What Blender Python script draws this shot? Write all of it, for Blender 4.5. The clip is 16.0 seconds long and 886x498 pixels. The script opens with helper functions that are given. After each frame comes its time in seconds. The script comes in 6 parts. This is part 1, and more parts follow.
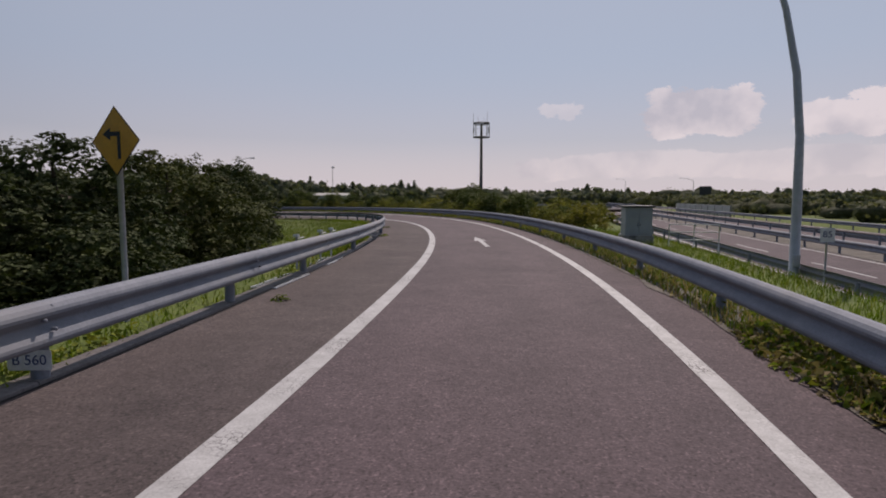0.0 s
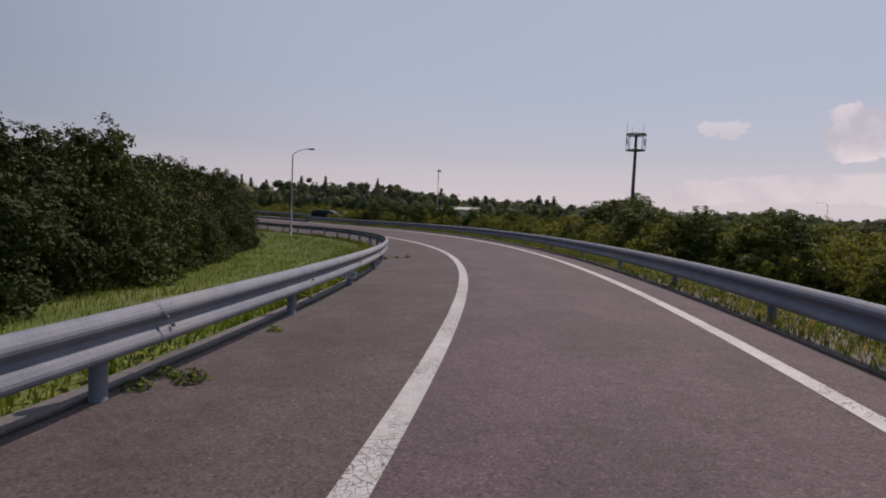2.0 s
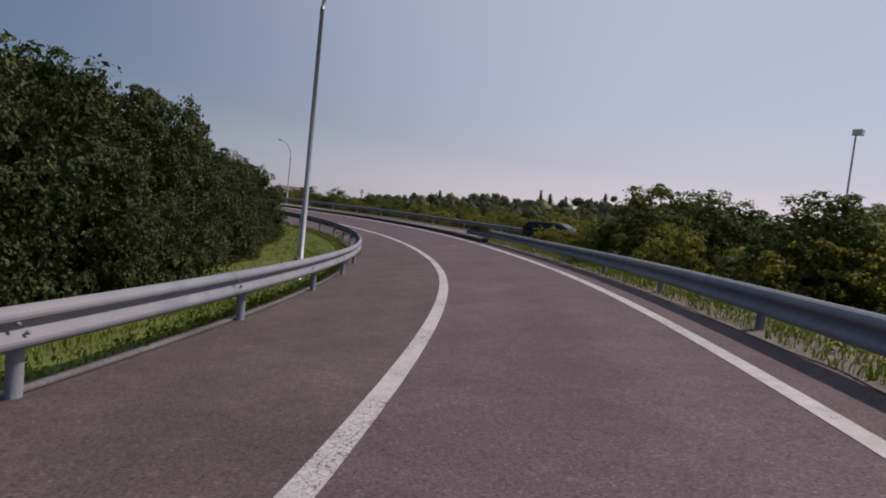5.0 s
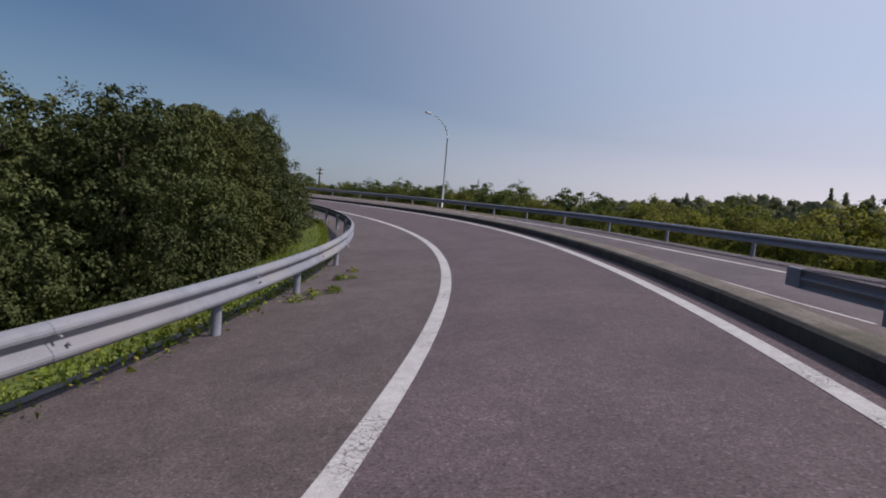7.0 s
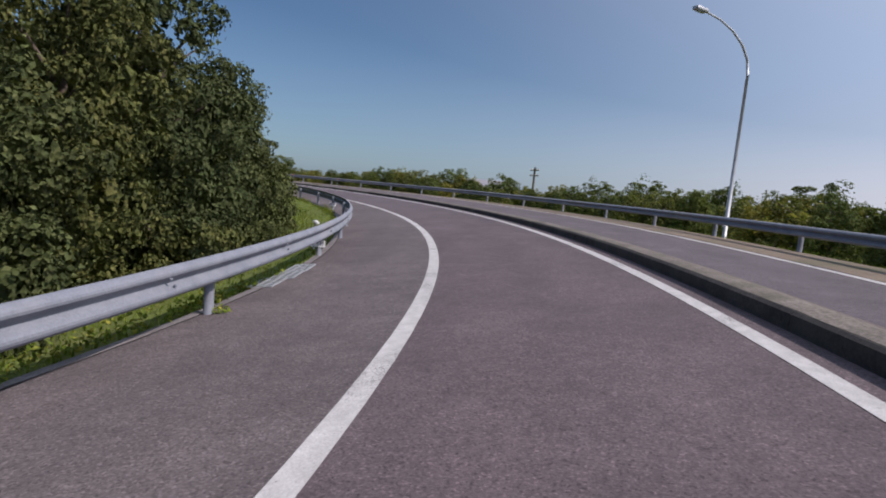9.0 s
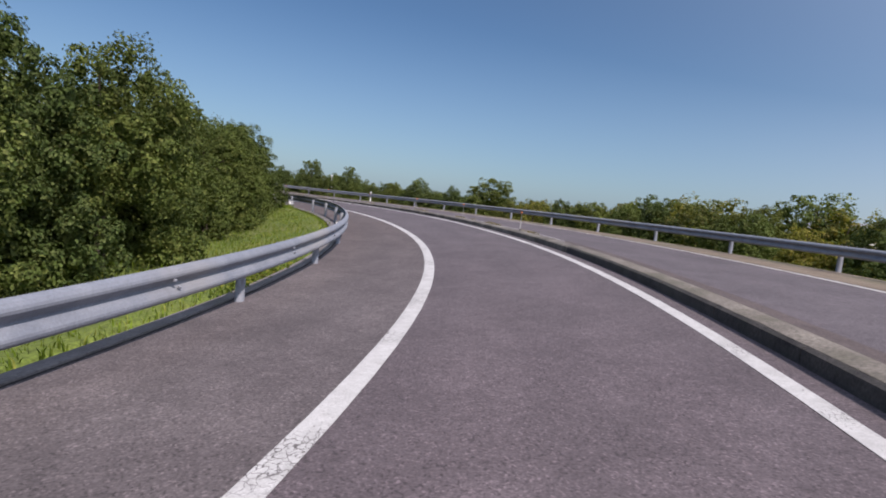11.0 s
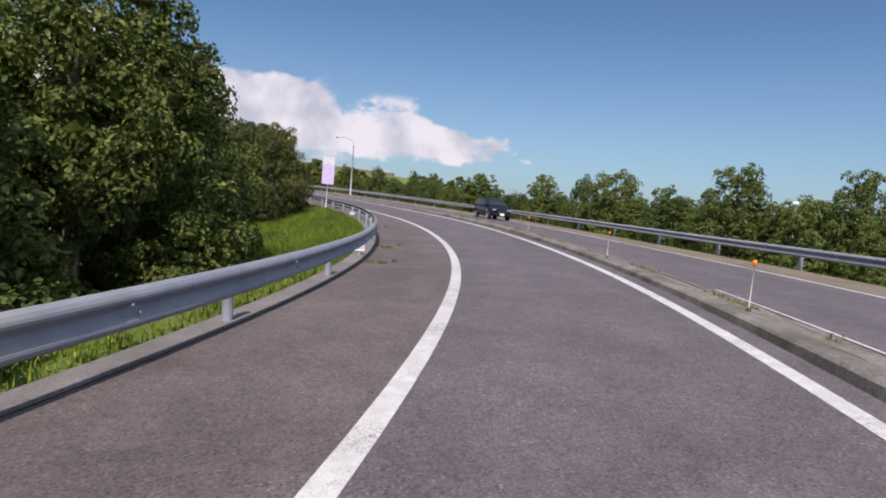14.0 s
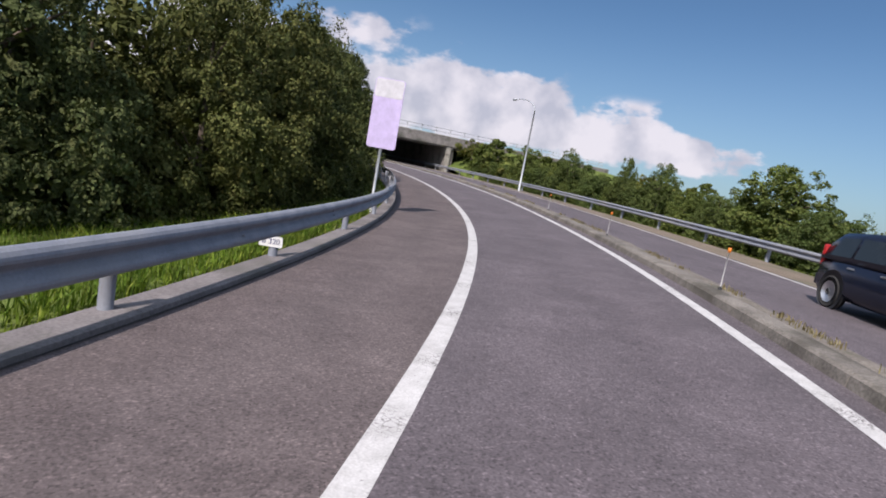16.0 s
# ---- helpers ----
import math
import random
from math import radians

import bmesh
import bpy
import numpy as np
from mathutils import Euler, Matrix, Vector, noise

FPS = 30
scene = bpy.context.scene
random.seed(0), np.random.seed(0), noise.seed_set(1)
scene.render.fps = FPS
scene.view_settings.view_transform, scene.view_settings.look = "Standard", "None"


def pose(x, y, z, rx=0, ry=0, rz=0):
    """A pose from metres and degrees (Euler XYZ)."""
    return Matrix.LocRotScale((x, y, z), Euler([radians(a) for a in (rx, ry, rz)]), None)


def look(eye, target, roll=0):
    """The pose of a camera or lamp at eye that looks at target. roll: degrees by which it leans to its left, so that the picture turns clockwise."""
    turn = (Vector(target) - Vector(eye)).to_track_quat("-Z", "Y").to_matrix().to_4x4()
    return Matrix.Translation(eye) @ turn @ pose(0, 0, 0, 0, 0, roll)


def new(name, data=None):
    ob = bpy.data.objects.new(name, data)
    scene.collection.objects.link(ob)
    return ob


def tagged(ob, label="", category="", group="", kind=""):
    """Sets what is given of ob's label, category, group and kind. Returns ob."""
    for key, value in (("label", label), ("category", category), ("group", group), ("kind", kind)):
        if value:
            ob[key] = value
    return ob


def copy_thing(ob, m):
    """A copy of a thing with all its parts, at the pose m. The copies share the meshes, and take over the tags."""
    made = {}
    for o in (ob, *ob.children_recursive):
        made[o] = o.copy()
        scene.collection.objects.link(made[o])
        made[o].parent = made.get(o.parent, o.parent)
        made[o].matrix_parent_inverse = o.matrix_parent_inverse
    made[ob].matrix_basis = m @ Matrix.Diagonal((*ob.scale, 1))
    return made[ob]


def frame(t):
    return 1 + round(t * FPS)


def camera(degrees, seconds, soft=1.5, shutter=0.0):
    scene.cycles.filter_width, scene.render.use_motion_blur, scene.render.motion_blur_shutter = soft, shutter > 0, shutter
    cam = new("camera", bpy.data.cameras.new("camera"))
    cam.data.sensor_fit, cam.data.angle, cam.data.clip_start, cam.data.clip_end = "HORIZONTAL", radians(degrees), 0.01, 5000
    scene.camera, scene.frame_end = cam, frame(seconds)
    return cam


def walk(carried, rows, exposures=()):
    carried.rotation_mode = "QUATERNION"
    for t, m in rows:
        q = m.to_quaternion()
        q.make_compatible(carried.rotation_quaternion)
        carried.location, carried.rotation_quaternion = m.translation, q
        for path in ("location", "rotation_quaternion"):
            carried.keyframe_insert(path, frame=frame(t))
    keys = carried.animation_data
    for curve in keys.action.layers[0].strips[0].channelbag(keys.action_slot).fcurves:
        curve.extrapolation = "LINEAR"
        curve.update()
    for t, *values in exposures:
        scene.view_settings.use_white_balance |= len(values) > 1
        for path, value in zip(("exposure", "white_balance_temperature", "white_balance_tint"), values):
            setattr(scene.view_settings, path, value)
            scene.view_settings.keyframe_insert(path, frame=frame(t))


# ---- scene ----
cam = camera(76.2, 16.0, 1.9)
PATH = [
    (0, (1.155, 17.281, 2.128), (0.8204, 19.2446, 1.9440), 0.08),
    (0.5, (0.634, 23.637, 2.157), (0.1611, 25.5733, 1.9930), 0.89),
    (1, (-0.370, 30.460, 2.081), (-0.9393, 32.3721, 1.9337), 1.92),
    (1.5, (-1.600, 37.191, 2.009), (-2.2605, 39.0743, 1.8757), 2.78),
    (2, (-3.270, 44.145, 1.958), (-4.0746, 45.9710, 1.8226), 2.39),
    (2.5, (-5.496, 51.391, 1.922), (-6.4485, 53.1451, 1.7869), 2.92),
    (3, (-8.230, 58.398, 1.863), (-9.3101, 60.0745, 1.7142), 3.58),
    (3.5, (-11.426, 65.206, 1.747), (-12.6350, 66.7910, 1.5864), 4.50),
    (4, (-15.006, 71.425, 1.588), (-16.3733, 72.8775, 1.4457), 5.35),
    (6.5, (-40.265, 95.262, 1.044), (-42.1643, 95.8655, 0.8795), 5.04),
    (7, (-46.348, 98.117, 1.055), (-48.3013, 98.5091, 0.8780), 4.73),
    (7.5, (-52.350, 100.211, 0.987), (-54.3317, 100.3927, 0.7916), 4.77),
    (8, (-58.730, 101.619, 1.031), (-60.7167, 101.5858, 0.8051), 4.58),
    (8.5, (-65.277, 102.520, 1.138), (-67.2451, 102.2536, 0.8993), 4.63),
    (9, (-71.649, 102.604, 1.129), (-73.5744, 102.1058, 0.9134), 5.19),
    (9.5, (-78.565, 101.747, 1.165), (-80.4163, 101.0148, 0.9769), 5.73),
    (10, (-85.547, 99.980, 1.199), (-87.2938, 99.0237, 1.0125), 5.42),
    (12.5, (-112.772, 80.913, 1.448), (-113.5709, 79.0877, 1.2708), 7.00),
    (13, (-116.188, 75.166, 1.525), (-116.7640, 73.2592, 1.3454), 6.42),
    (13.5, (-118.933, 68.583, 1.547), (-119.2657, 66.6192, 1.3676), 6.05),
    (14, (-120.875, 61.752, 1.497), (-120.9581, 59.7615, 1.3188), 4.94),
    (14.5, (-122.125, 54.362, 1.480), (-121.9548, 52.3783, 1.2941), 3.27),
    (15, (-122.443, 46.986, 1.522), (-122.1280, 45.0304, 1.2428), 2.57),
    (15.5, (-122.328, 39.693, 1.530), (-121.8249, 37.7754, 1.2672), 4.28),
    (16, (-121.501, 32.449, 1.552), (-120.8517, 30.5780, 1.2751), 10.44),
]
EXPOSURE = [(0, -0.68, 7100, 24), (4, -0.55, 7180, 26), (6.5, -0.32, 6800, 24), (9, 0.04, 6640, 22), (13, 0.42, 6780, 21), (16, 0.37, 6680, 19)]
walk(cam, [(t, look(eye, target, roll)) for t, eye, target, roll in PATH], EXPOSURE)

# The lane's centre line: curvature by arc length, then height and cross-fall
KNOT_S = [-8, 7, 22, 37, 52, 67, 82, 97, 112, 127, 142, 157, 172, 187, 202, 217, 232, 247, 262, 277, 292, 307, 322, 337]
CURVE = [-0.00061, 0.00688, 0.00886, 0.00862, 0.00986, 0.0131, 0.0136, 0.01285, 0.01517, 0.01842, 0.01793, 0.01613, 0.01968, 0.02044, 0.0168, 0.01523, 0.01237, 0.01139, 0.01098, 0.00861, 0.00592, 0.00309, 0.00309, 0.00309]
LEVEL_S = [-8, 22, 52, 82, 112, 142, 172, 202, 232, 262, 292, 322, 352]
LEVEL = [0, 0.639, 0.475, 0.022, -0.458, -0.285, -0.144, 0.094, -0.032, 0.146, 0.776, 1.248, 1.65]
BANK = [-0.0361, -0.0197, 0.0302, 0.0907, 0.1284, 0.1364, 0.0903, 0.0625, 0.0627, 0.0739, 0.0665, 0.058, 0.0505]
ROAD_START = [0.2558, 1.1792, -0.0955]
SA = np.arange(-60.0, 420.0, 1.0)


def smooth(values, n):
    pad = np.concatenate([[values[0]] * n, values, [values[-1]] * n])
    return np.convolve(pad, np.ones(2 * n + 1) / (2 * n + 1), "valid")


def build_line():
    k = np.interp(SA, KNOT_S, CURVE)
    h = np.cumsum((k + np.concatenate([k[:1], k[:-1]])) / 2)
    i0 = int(np.argmin(np.abs(SA)))
    h = h - h[i0] + ROAD_START[2]
    hm = np.concatenate([h[:1], (h[1:] + h[:-1]) / 2])
    px, py = np.cumsum(-np.sin(hm)), np.cumsum(np.cos(hm))
    px, py = px - px[i0] + ROAD_START[0], py - py[i0] + ROAD_START[1]
    z = smooth(np.interp(SA, LEVEL_S, LEVEL), 6)
    b = smooth(np.interp(SA, LEVEL_S, BANK), 6)
    return px, py, h, z, b


LX, LY, LH, LZ, LB = build_line()


def on_road(s, d, up=0.0):
    """A place d metres right of the lane's centre line, s metres along it, lifted by up."""
    h = np.interp(s, SA, LH)
    return Vector((np.interp(s, SA, LX) + d * math.cos(h), np.interp(s, SA, LY) + d * math.sin(h),
                   np.interp(s, SA, LZ) + d * np.interp(s, SA, LB) + up))


def road_yaw(s):
    """The travel direction, in degrees to the left of +y."""
    return math.degrees(np.interp(s, SA, LH))

from mathutils.bvhtree import BVHTree


# ---- world and light ----
SUN_AZ, SUN_EL = -9.0, 49.0          # degrees to the left of +y, and above the horizon
_a, _e = radians(SUN_AZ), radians(SUN_EL)
sun_from = Vector((-math.sin(_a) * math.cos(_e), math.cos(_a) * math.cos(_e), math.sin(_e)))
# cloud banks: azimuth, half width, top, base (as sines of elevation), texture scale
CLOUDS = ((-14.4, 6.6, 0.205, 0.098, 22.0), (-26.0, 5.5, 0.17, 0.09, 20.0), (-2.2, 3.2, 0.165, 0.135, 30.0), (-24, 34, 0.10, 0.03, 6.0), (218, 22, 0.28, 0.05, 8.0), (202, 18, 0.25, 0.06, 8.0), (192, 13, 0.21, 0.06, 9.0), (184, 12, 0.19, 0.07, 10.0), (174, 9, 0.135, 0.085, 12.0))


def material(name, rough=0.8, metal=0.0, spec=0.4):
    m = bpy.data.materials.new(name)
    m.use_nodes = True
    b = m.node_tree.nodes["Principled BSDF"]
    b.inputs["Roughness"].default_value, b.inputs["Metallic"].default_value = rough, metal
    b.inputs["Specular IOR Level"].default_value = spec
    return m, m.node_tree.nodes, m.node_tree.links, b


def noise_node(n, l, scale, detail=4.0, rough=0.55, coord=None):
    t = n.new("ShaderNodeTexNoise")
    t.inputs["Scale"].default_value, t.inputs["Detail"].default_value, t.inputs["Roughness"].default_value = scale, detail, rough
    if coord:
        l.new(coord, t.inputs["Vector"])
    return t.outputs["Fac"]


def ramp_node(n, l, fac, stops):
    r = n.new("ShaderNodeValToRGB")
    el = r.color_ramp.elements
    while len(el) < len(stops):
        el.new(0.5)
    for e, (p, c) in zip(el, stops):
        e.position, e.color = p, (*c, 1)
    l.new(fac, r.inputs["Fac"])
    return r.outputs["Color"]


def mix_node(n, l, fac, a, b, mode="MIX"):
    m = n.new("ShaderNodeMix")
    m.data_type, m.blend_type = "RGBA", mode
    for key, v in ((0, fac), (6, a), (7, b)):
        if hasattr(v, "links"):
            l.new(v, m.inputs[key])
        elif key == 0:
            m.inputs[key].default_value = v
        else:
            m.inputs[key].default_value = (*v, 1)
    return m.outputs[2]


def bump_node(n, l, height, strength, dist, b):
    k = n.new("ShaderNodeBump")
    k.inputs["Strength"].default_value, k.inputs["Distance"].default_value = strength, dist
    l.new(height, k.inputs["Height"])
    l.new(k.outputs["Normal"], b.inputs["Normal"])


def grainy(name, stops, scale, fine=0.0, fine_amount=0.0, rough=0.8, metal=0.0, bump=0.0, bump_scale=60.0, big=0.0, big_colour=(0, 0, 0), spec=0.4, cracks=0.0, streak=False, lay_tint=(1, 1, 1)):
    """A surface with mottling at one scale, grain at a finer one, and optional stains at a larger one."""
    m, n, l, b = material(name, rough, metal, spec)
    co = n.new("ShaderNodeNewGeometry").outputs["Position"]
    col = ramp_node(n, l, noise_node(n, l, scale, 5, 0.6, co), stops)
    if fine:
        g = ramp_node(n, l, noise_node(n, l, fine, 2, 0.6, co), ((0.3, (1 - fine_amount,) * 3), (0.7, (1 + fine_amount,) * 3)))
        col = mix_node(n, l, 1.0, col, g, "MULTIPLY")
    if big:
        g = ramp_node(n, l, noise_node(n, l, big, 4, 0.6, co), ((0.5, (0, 0, 0)), (0.68, (1, 1, 1))))
        col = mix_node(n, l, g, col, big_colour)
    if streak:                                      # wheel tracks, blotches and patchy wear
        at_node = n.new("ShaderNodeAttribute")
        at_node.attribute_name = "across"
        w = n.new("ShaderNodeMath")
        w.operation = "MULTIPLY"
        w.inputs[1].default_value = 2 * math.pi / 1.5
        l.new(at_node.outputs["Fac"], w.inputs[0])
        c_node = n.new("ShaderNodeMath")
        c_node.operation = "COSINE"
        l.new(w.outputs[0], c_node.inputs[0])
        half = n.new("ShaderNodeMath")
        half.operation = "MULTIPLY_ADD"
        half.inputs[1].default_value, half.inputs[2].default_value = 0.5, 0.5
        l.new(c_node.outputs[0], half.inputs[0])
        tracks = ramp_node(n, l, half.outputs[0], ((0.1, (1.07, 1.06, 1.06)), (0.9, (0.93, 0.93, 0.93))))
        col = mix_node(n, l, noise_node(n, l, 0.22, 3, 0.6, co), col, mix_node(n, l, 1.0, col, tracks, "MULTIPLY"))
        lay = n.new("ShaderNodeAttribute")          # a later, greyer lay of asphalt
        lay.attribute_name = "lay"
        col = mix_node(n, l, lay.outputs["Fac"], col, mix_node(n, l, 1.0, col, lay_tint, "MULTIPLY"))
        v = n.new("ShaderNodeTexVoronoi")
        v.inputs["Scale"].default_value = 58.0
        l.new(co, v.inputs["Vector"])
        bw = n.new("ShaderNodeRGBToBW")
        l.new(v.outputs["Color"], bw.inputs[0])
        g = ramp_node(n, l, bw.outputs[0], ((0.14, (0.6, 0.6, 0.6)), (0.3, (0.94, 0.94, 0.94)), (0.72, (1.02, 1.02, 1.02)), (0.88, (1.5, 1.47, 1.47))))
        col = mix_node(n, l, 1.0, col, g, "MULTIPLY")
        g = ramp_node(n, l, noise_node(n, l, 1.6, 4, 0.65, co), ((0.32, (0.88, 0.87, 0.87)), (0.68, (1.11, 1.1, 1.1))))
        col = mix_node(n, l, 1.0, col, g, "MULTIPLY")
        g = ramp_node(n, l, noise_node(n, l, 9, 4, 0.7, co), ((0.3, (0.84,) * 3), (0.7, (1.14,) * 3)))
        col = mix_node(n, l, 1.0, col, g, "MULTIPLY")
    if cracks:                                      # dark hairlines and worn-off flakes
        warp = n.new("ShaderNodeTexNoise")
        warp.inputs["Scale"].default_value = 9.0
        l.new(co, warp.inputs["Vector"])
        bent = mix_node(n, l, 0.07, co, warp.outputs["Color"], "LINEAR_LIGHT")
        v = n.new("ShaderNodeTexVoronoi")
        v.feature = "DISTANCE_TO_EDGE"
        v.inputs["Scale"].default_value = cracks
        l.new(bent, v.inputs["Vector"])
        g = ramp_node(n, l, v.outputs["Distance"], ((0.025, (0.22, 0.2, 0.2)), (0.06, (1, 1, 1))))
        flake = ramp_node(n, l, noise_node(n, l, 26, 5, 0.7, co), ((0.30, (0.32, 0.29, 0.30)), (0.38, (1, 1, 1))))
        part_on = ramp_node(n, l, noise_node(n, l, 0.9, 2, 0.5, co), ((0.50, (0, 0, 0)), (0.62, (1, 1, 1))))
        col = mix_node(n, l, part_on, col, mix_node(n, l, 1.0, col, g, "MULTIPLY"))
        col = mix_node(n, l, 1.0, col, flake, "MULTIPLY")
    l.new(col, b.inputs["Base Color"])
    if bump:
        bump_node(n, l, noise_node(n, l, bump_scale, 3, 0.6, co), bump, 0.01, b)
    return m



def build_world():
    world = bpy.data.worlds.new("sky")
    scene.world = world
    world.use_nodes = True
    n, l = world.node_tree.nodes, world.node_tree.links
    n.clear()

    def math_node(op, a, b=None, c=None, clamp=False):
        k = n.new("ShaderNodeMath")
        k.operation, k.use_clamp = op, clamp
        for i, v in enumerate((a, b, c)):
            if v is None:
                continue
            if hasattr(v, "links"):
                l.new(v, k.inputs[i])
            else:
                k.inputs[i].default_value = v
        return k.outputs[0]

    def fade(v, lo, hi):
        k = n.new("ShaderNodeMapRange")
        k.interpolation_type = "SMOOTHSTEP"
        l.new(v, k.inputs[0])
        k.inputs[1].default_value, k.inputs[2].default_value = lo, hi
        return k.outputs[0]

    out, bg, sky = n.new("ShaderNodeOutputWorld"), n.new("ShaderNodeBackground"), n.new("ShaderNodeTexSky")
    sky.sky_type, sky.sun_disc = "NISHITA", False
    sky.sun_elevation, sky.sun_rotation = radians(SUN_EL), radians(-SUN_AZ)
    sky.air_density, sky.dust_density, sky.ozone_density, sky.altitude = 1.0, 0.8, 2.0, 50
    way = n.new("ShaderNodeTexCoord").outputs["Generated"]
    parts = n.new("ShaderNodeSeparateXYZ")
    l.new(way, parts.inputs[0])
    x, y, z = parts.outputs
    # haze along the horizon, brighter towards the sun
    toward = math_node("ADD", math_node("MULTIPLY", x, sun_from.x), math_node("MULTIPLY", y, sun_from.y))
    glow = fade(math_node("ADD", toward, math_node("MULTIPLY", z, sun_from.z * 0.6)), -0.45, 0.62)
    low = math_node("SUBTRACT", 1.0, fade(z, -0.02, 0.32))
    haze = mix_node(n, l, glow, (3.3, 4.6, 6.2), mix_node(n, l, fade(z, 0.04, 0.24), (11.0, 10.9, 11.9), (9.0, 10.9, 13.0)))
    clear = mix_node(n, l, 1.0, sky.outputs[0], (0.50, 0.72, 0.84), "MULTIPLY")
    veil = math_node("MAXIMUM", math_node("MULTIPLY", low, math_node("MULTIPLY_ADD", glow, 0.48, 0.37)), math_node("MULTIPLY", glow, 0.62))
    col = mix_node(n, l, veil, clear, haze)
    # banks of cumulus low over the horizon
    total = None
    for az, wide, top, base, scale in CLOUDS:
        vx, vy = -math.sin(radians(az)), math.cos(radians(az))
        side = math_node("ADD", math_node("MULTIPLY", x, vx), math_node("MULTIPLY", y, vy))
        if az < 90:
            side = math_node("DIVIDE", side, math_node("SQRT", math_node("MULTIPLY_ADD", math_node("MULTIPLY", z, z), -1.0, 1.0)))
        mask = fade(side, math.cos(radians(wide)), math.cos(radians(wide * 0.35)))
        lift = math_node("MULTIPLY", fade(z, base - 0.03, base + 0.03), math_node("SUBTRACT", 1.0, fade(z, base + (top - base) * 0.3, top)))
        shape = n.new("ShaderNodeMapping")
        shape.inputs["Scale"].default_value = (scale, scale, scale * 1.9)
        l.new(way, shape.inputs[0])
        tex = n.new("ShaderNodeTexNoise")
        tex.inputs["Scale"].default_value, tex.inputs["Detail"].default_value, tex.inputs["Roughness"].default_value = 1.0, 9.0, 0.55 if az > 90 else 0.66
        l.new(shape.outputs[0], tex.inputs["Vector"])
        level = math_node("ADD", math_node("MULTIPLY_ADD", tex.outputs["Fac"], 1.35, -0.175), math_node("MULTIPLY_ADD", math_node("MULTIPLY", mask, lift), *((0.52, -0.3) if az > 90 else (0.85, -0.5))))
        one = math_node("MULTIPLY", fade(level, 0.34, 0.5 if az > 90 else 0.45), fade(math_node("MULTIPLY", mask, lift), 0.02, 0.2))
        if az < 90:                                # clouds towards the sun stand in the haze, the widest and the smallest thin
            one = math_node("MULTIPLY", one, 0.4 if wide > 30 or wide < 4 else 0.75)
        total = one if total is None else math_node("MAXIMUM", total, one)
    shade = n.new("ShaderNodeTexNoise")
    shade.inputs["Scale"].default_value, shade.inputs["Detail"].default_value = 14.0, 5.0
    l.new(way, shade.inputs["Vector"])
    white = ramp_node(n, l, shade.outputs["Fac"], ((0.35, (0.62, 0.65, 0.72)), (0.6, (1.0, 0.99, 1.0))))
    lit = mix_node(n, l, 1.0, white, mix_node(n, l, glow, (7.2, 7.3, 7.7), (13.5, 13.3, 13.5)), "MULTIPLY")
    col = mix_node(n, l, math_node("MULTIPLY", total, 0.9), col, lit)
    bg.inputs["Strength"].default_value = 0.09
    l.new(col, bg.inputs["Color"])
    l.new(bg.outputs[0], out.inputs["Surface"])


build_world()
sun = new("sun", bpy.data.lights.new("sun", "SUN"))
sun.data.energy, sun.data.angle, sun.data.color = 4.2, radians(0.55), (1.0, 0.955, 0.88)
sun.matrix_world = look(sun_from * 200, (0, 0, 0))


# ---- materials ----
ASPHALT = grainy("asphalt", ((0.3, (0.088, 0.064, 0.069)), (0.7, (0.121, 0.088, 0.095))), 0.5, 48, 0.29, 0.85, bump=0.35, bump_scale=70, streak=True, lay_tint=(0.95, 1.12, 1.14))
SHOULDER = grainy("asphalt_shoulder", ((0.3, (0.077, 0.0595, 0.058)), (0.7, (0.108, 0.085, 0.081))), 0.4, 45, 0.29, 0.88, bump=0.35, bump_scale=70, streak=True, lay_tint=(1.15, 1.26, 1.35))
PAINT = grainy("road_paint", ((0.35, (0.41, 0.40, 0.39)), (0.7, (0.54, 0.53, 0.52))), 6, 60, 0.14, 0.6, cracks=17.0)
STEEL = grainy("galvanised_steel", ((0.3, (0.178, 0.195, 0.232)), (0.7, (0.248, 0.265, 0.302))), 3, 40, 0.1, 0.72, 0.2, spec=0.3, big=0.35, big_colour=(0.26, 0.26, 0.27))
CONCRETE = grainy("concrete", ((0.3, (0.15, 0.138, 0.13)), (0.7, (0.25, 0.23, 0.215))), 1.8, 30, 0.25, 0.9, bump=0.5, bump_scale=40, big=0.7, big_colour=(0.09, 0.09, 0.075))
# stained concrete, its colour darkened further for the face turned from the sun
KERB_DARK = grainy("kerb_stained_and_shaded", ((0.3, (0.028, 0.025, 0.025)), (0.7, (0.075, 0.068, 0.062))), 2.2, 30, 0.3, 0.9, bump=0.5, bump_scale=40, big=0.9, big_colour=(0.06, 0.06, 0.05))
GRASS = grainy("grass", ((0.3, (0.066, 0.10, 0.016)), (0.55, (0.108, 0.145, 0.025)), (0.75, (0.165, 0.175, 0.044))), 0.35, 22, 0.5, 0.95, bump=1.0, bump_scale=16, big=0.12, big_colour=(0.13, 0.14, 0.04))
CONCRETE_PALE = grainy("concrete_pale_crumbling", ((0.3, (0.22, 0.205, 0.18)), (0.7, (0.42, 0.40, 0.36))), 2.5, 30, 0.3, 0.92, bump=0.9, bump_scale=18, big=1.6, big_colour=(0.12, 0.11, 0.095))
KERB_DUSTY = grainy("kerb_dusty", ((0.3, (0.095, 0.085, 0.075)), (0.7, (0.22, 0.20, 0.175))), 1.6, 30, 0.3, 0.92, bump=0.9, bump_scale=18, big=0.9, big_colour=(0.075, 0.068, 0.055))
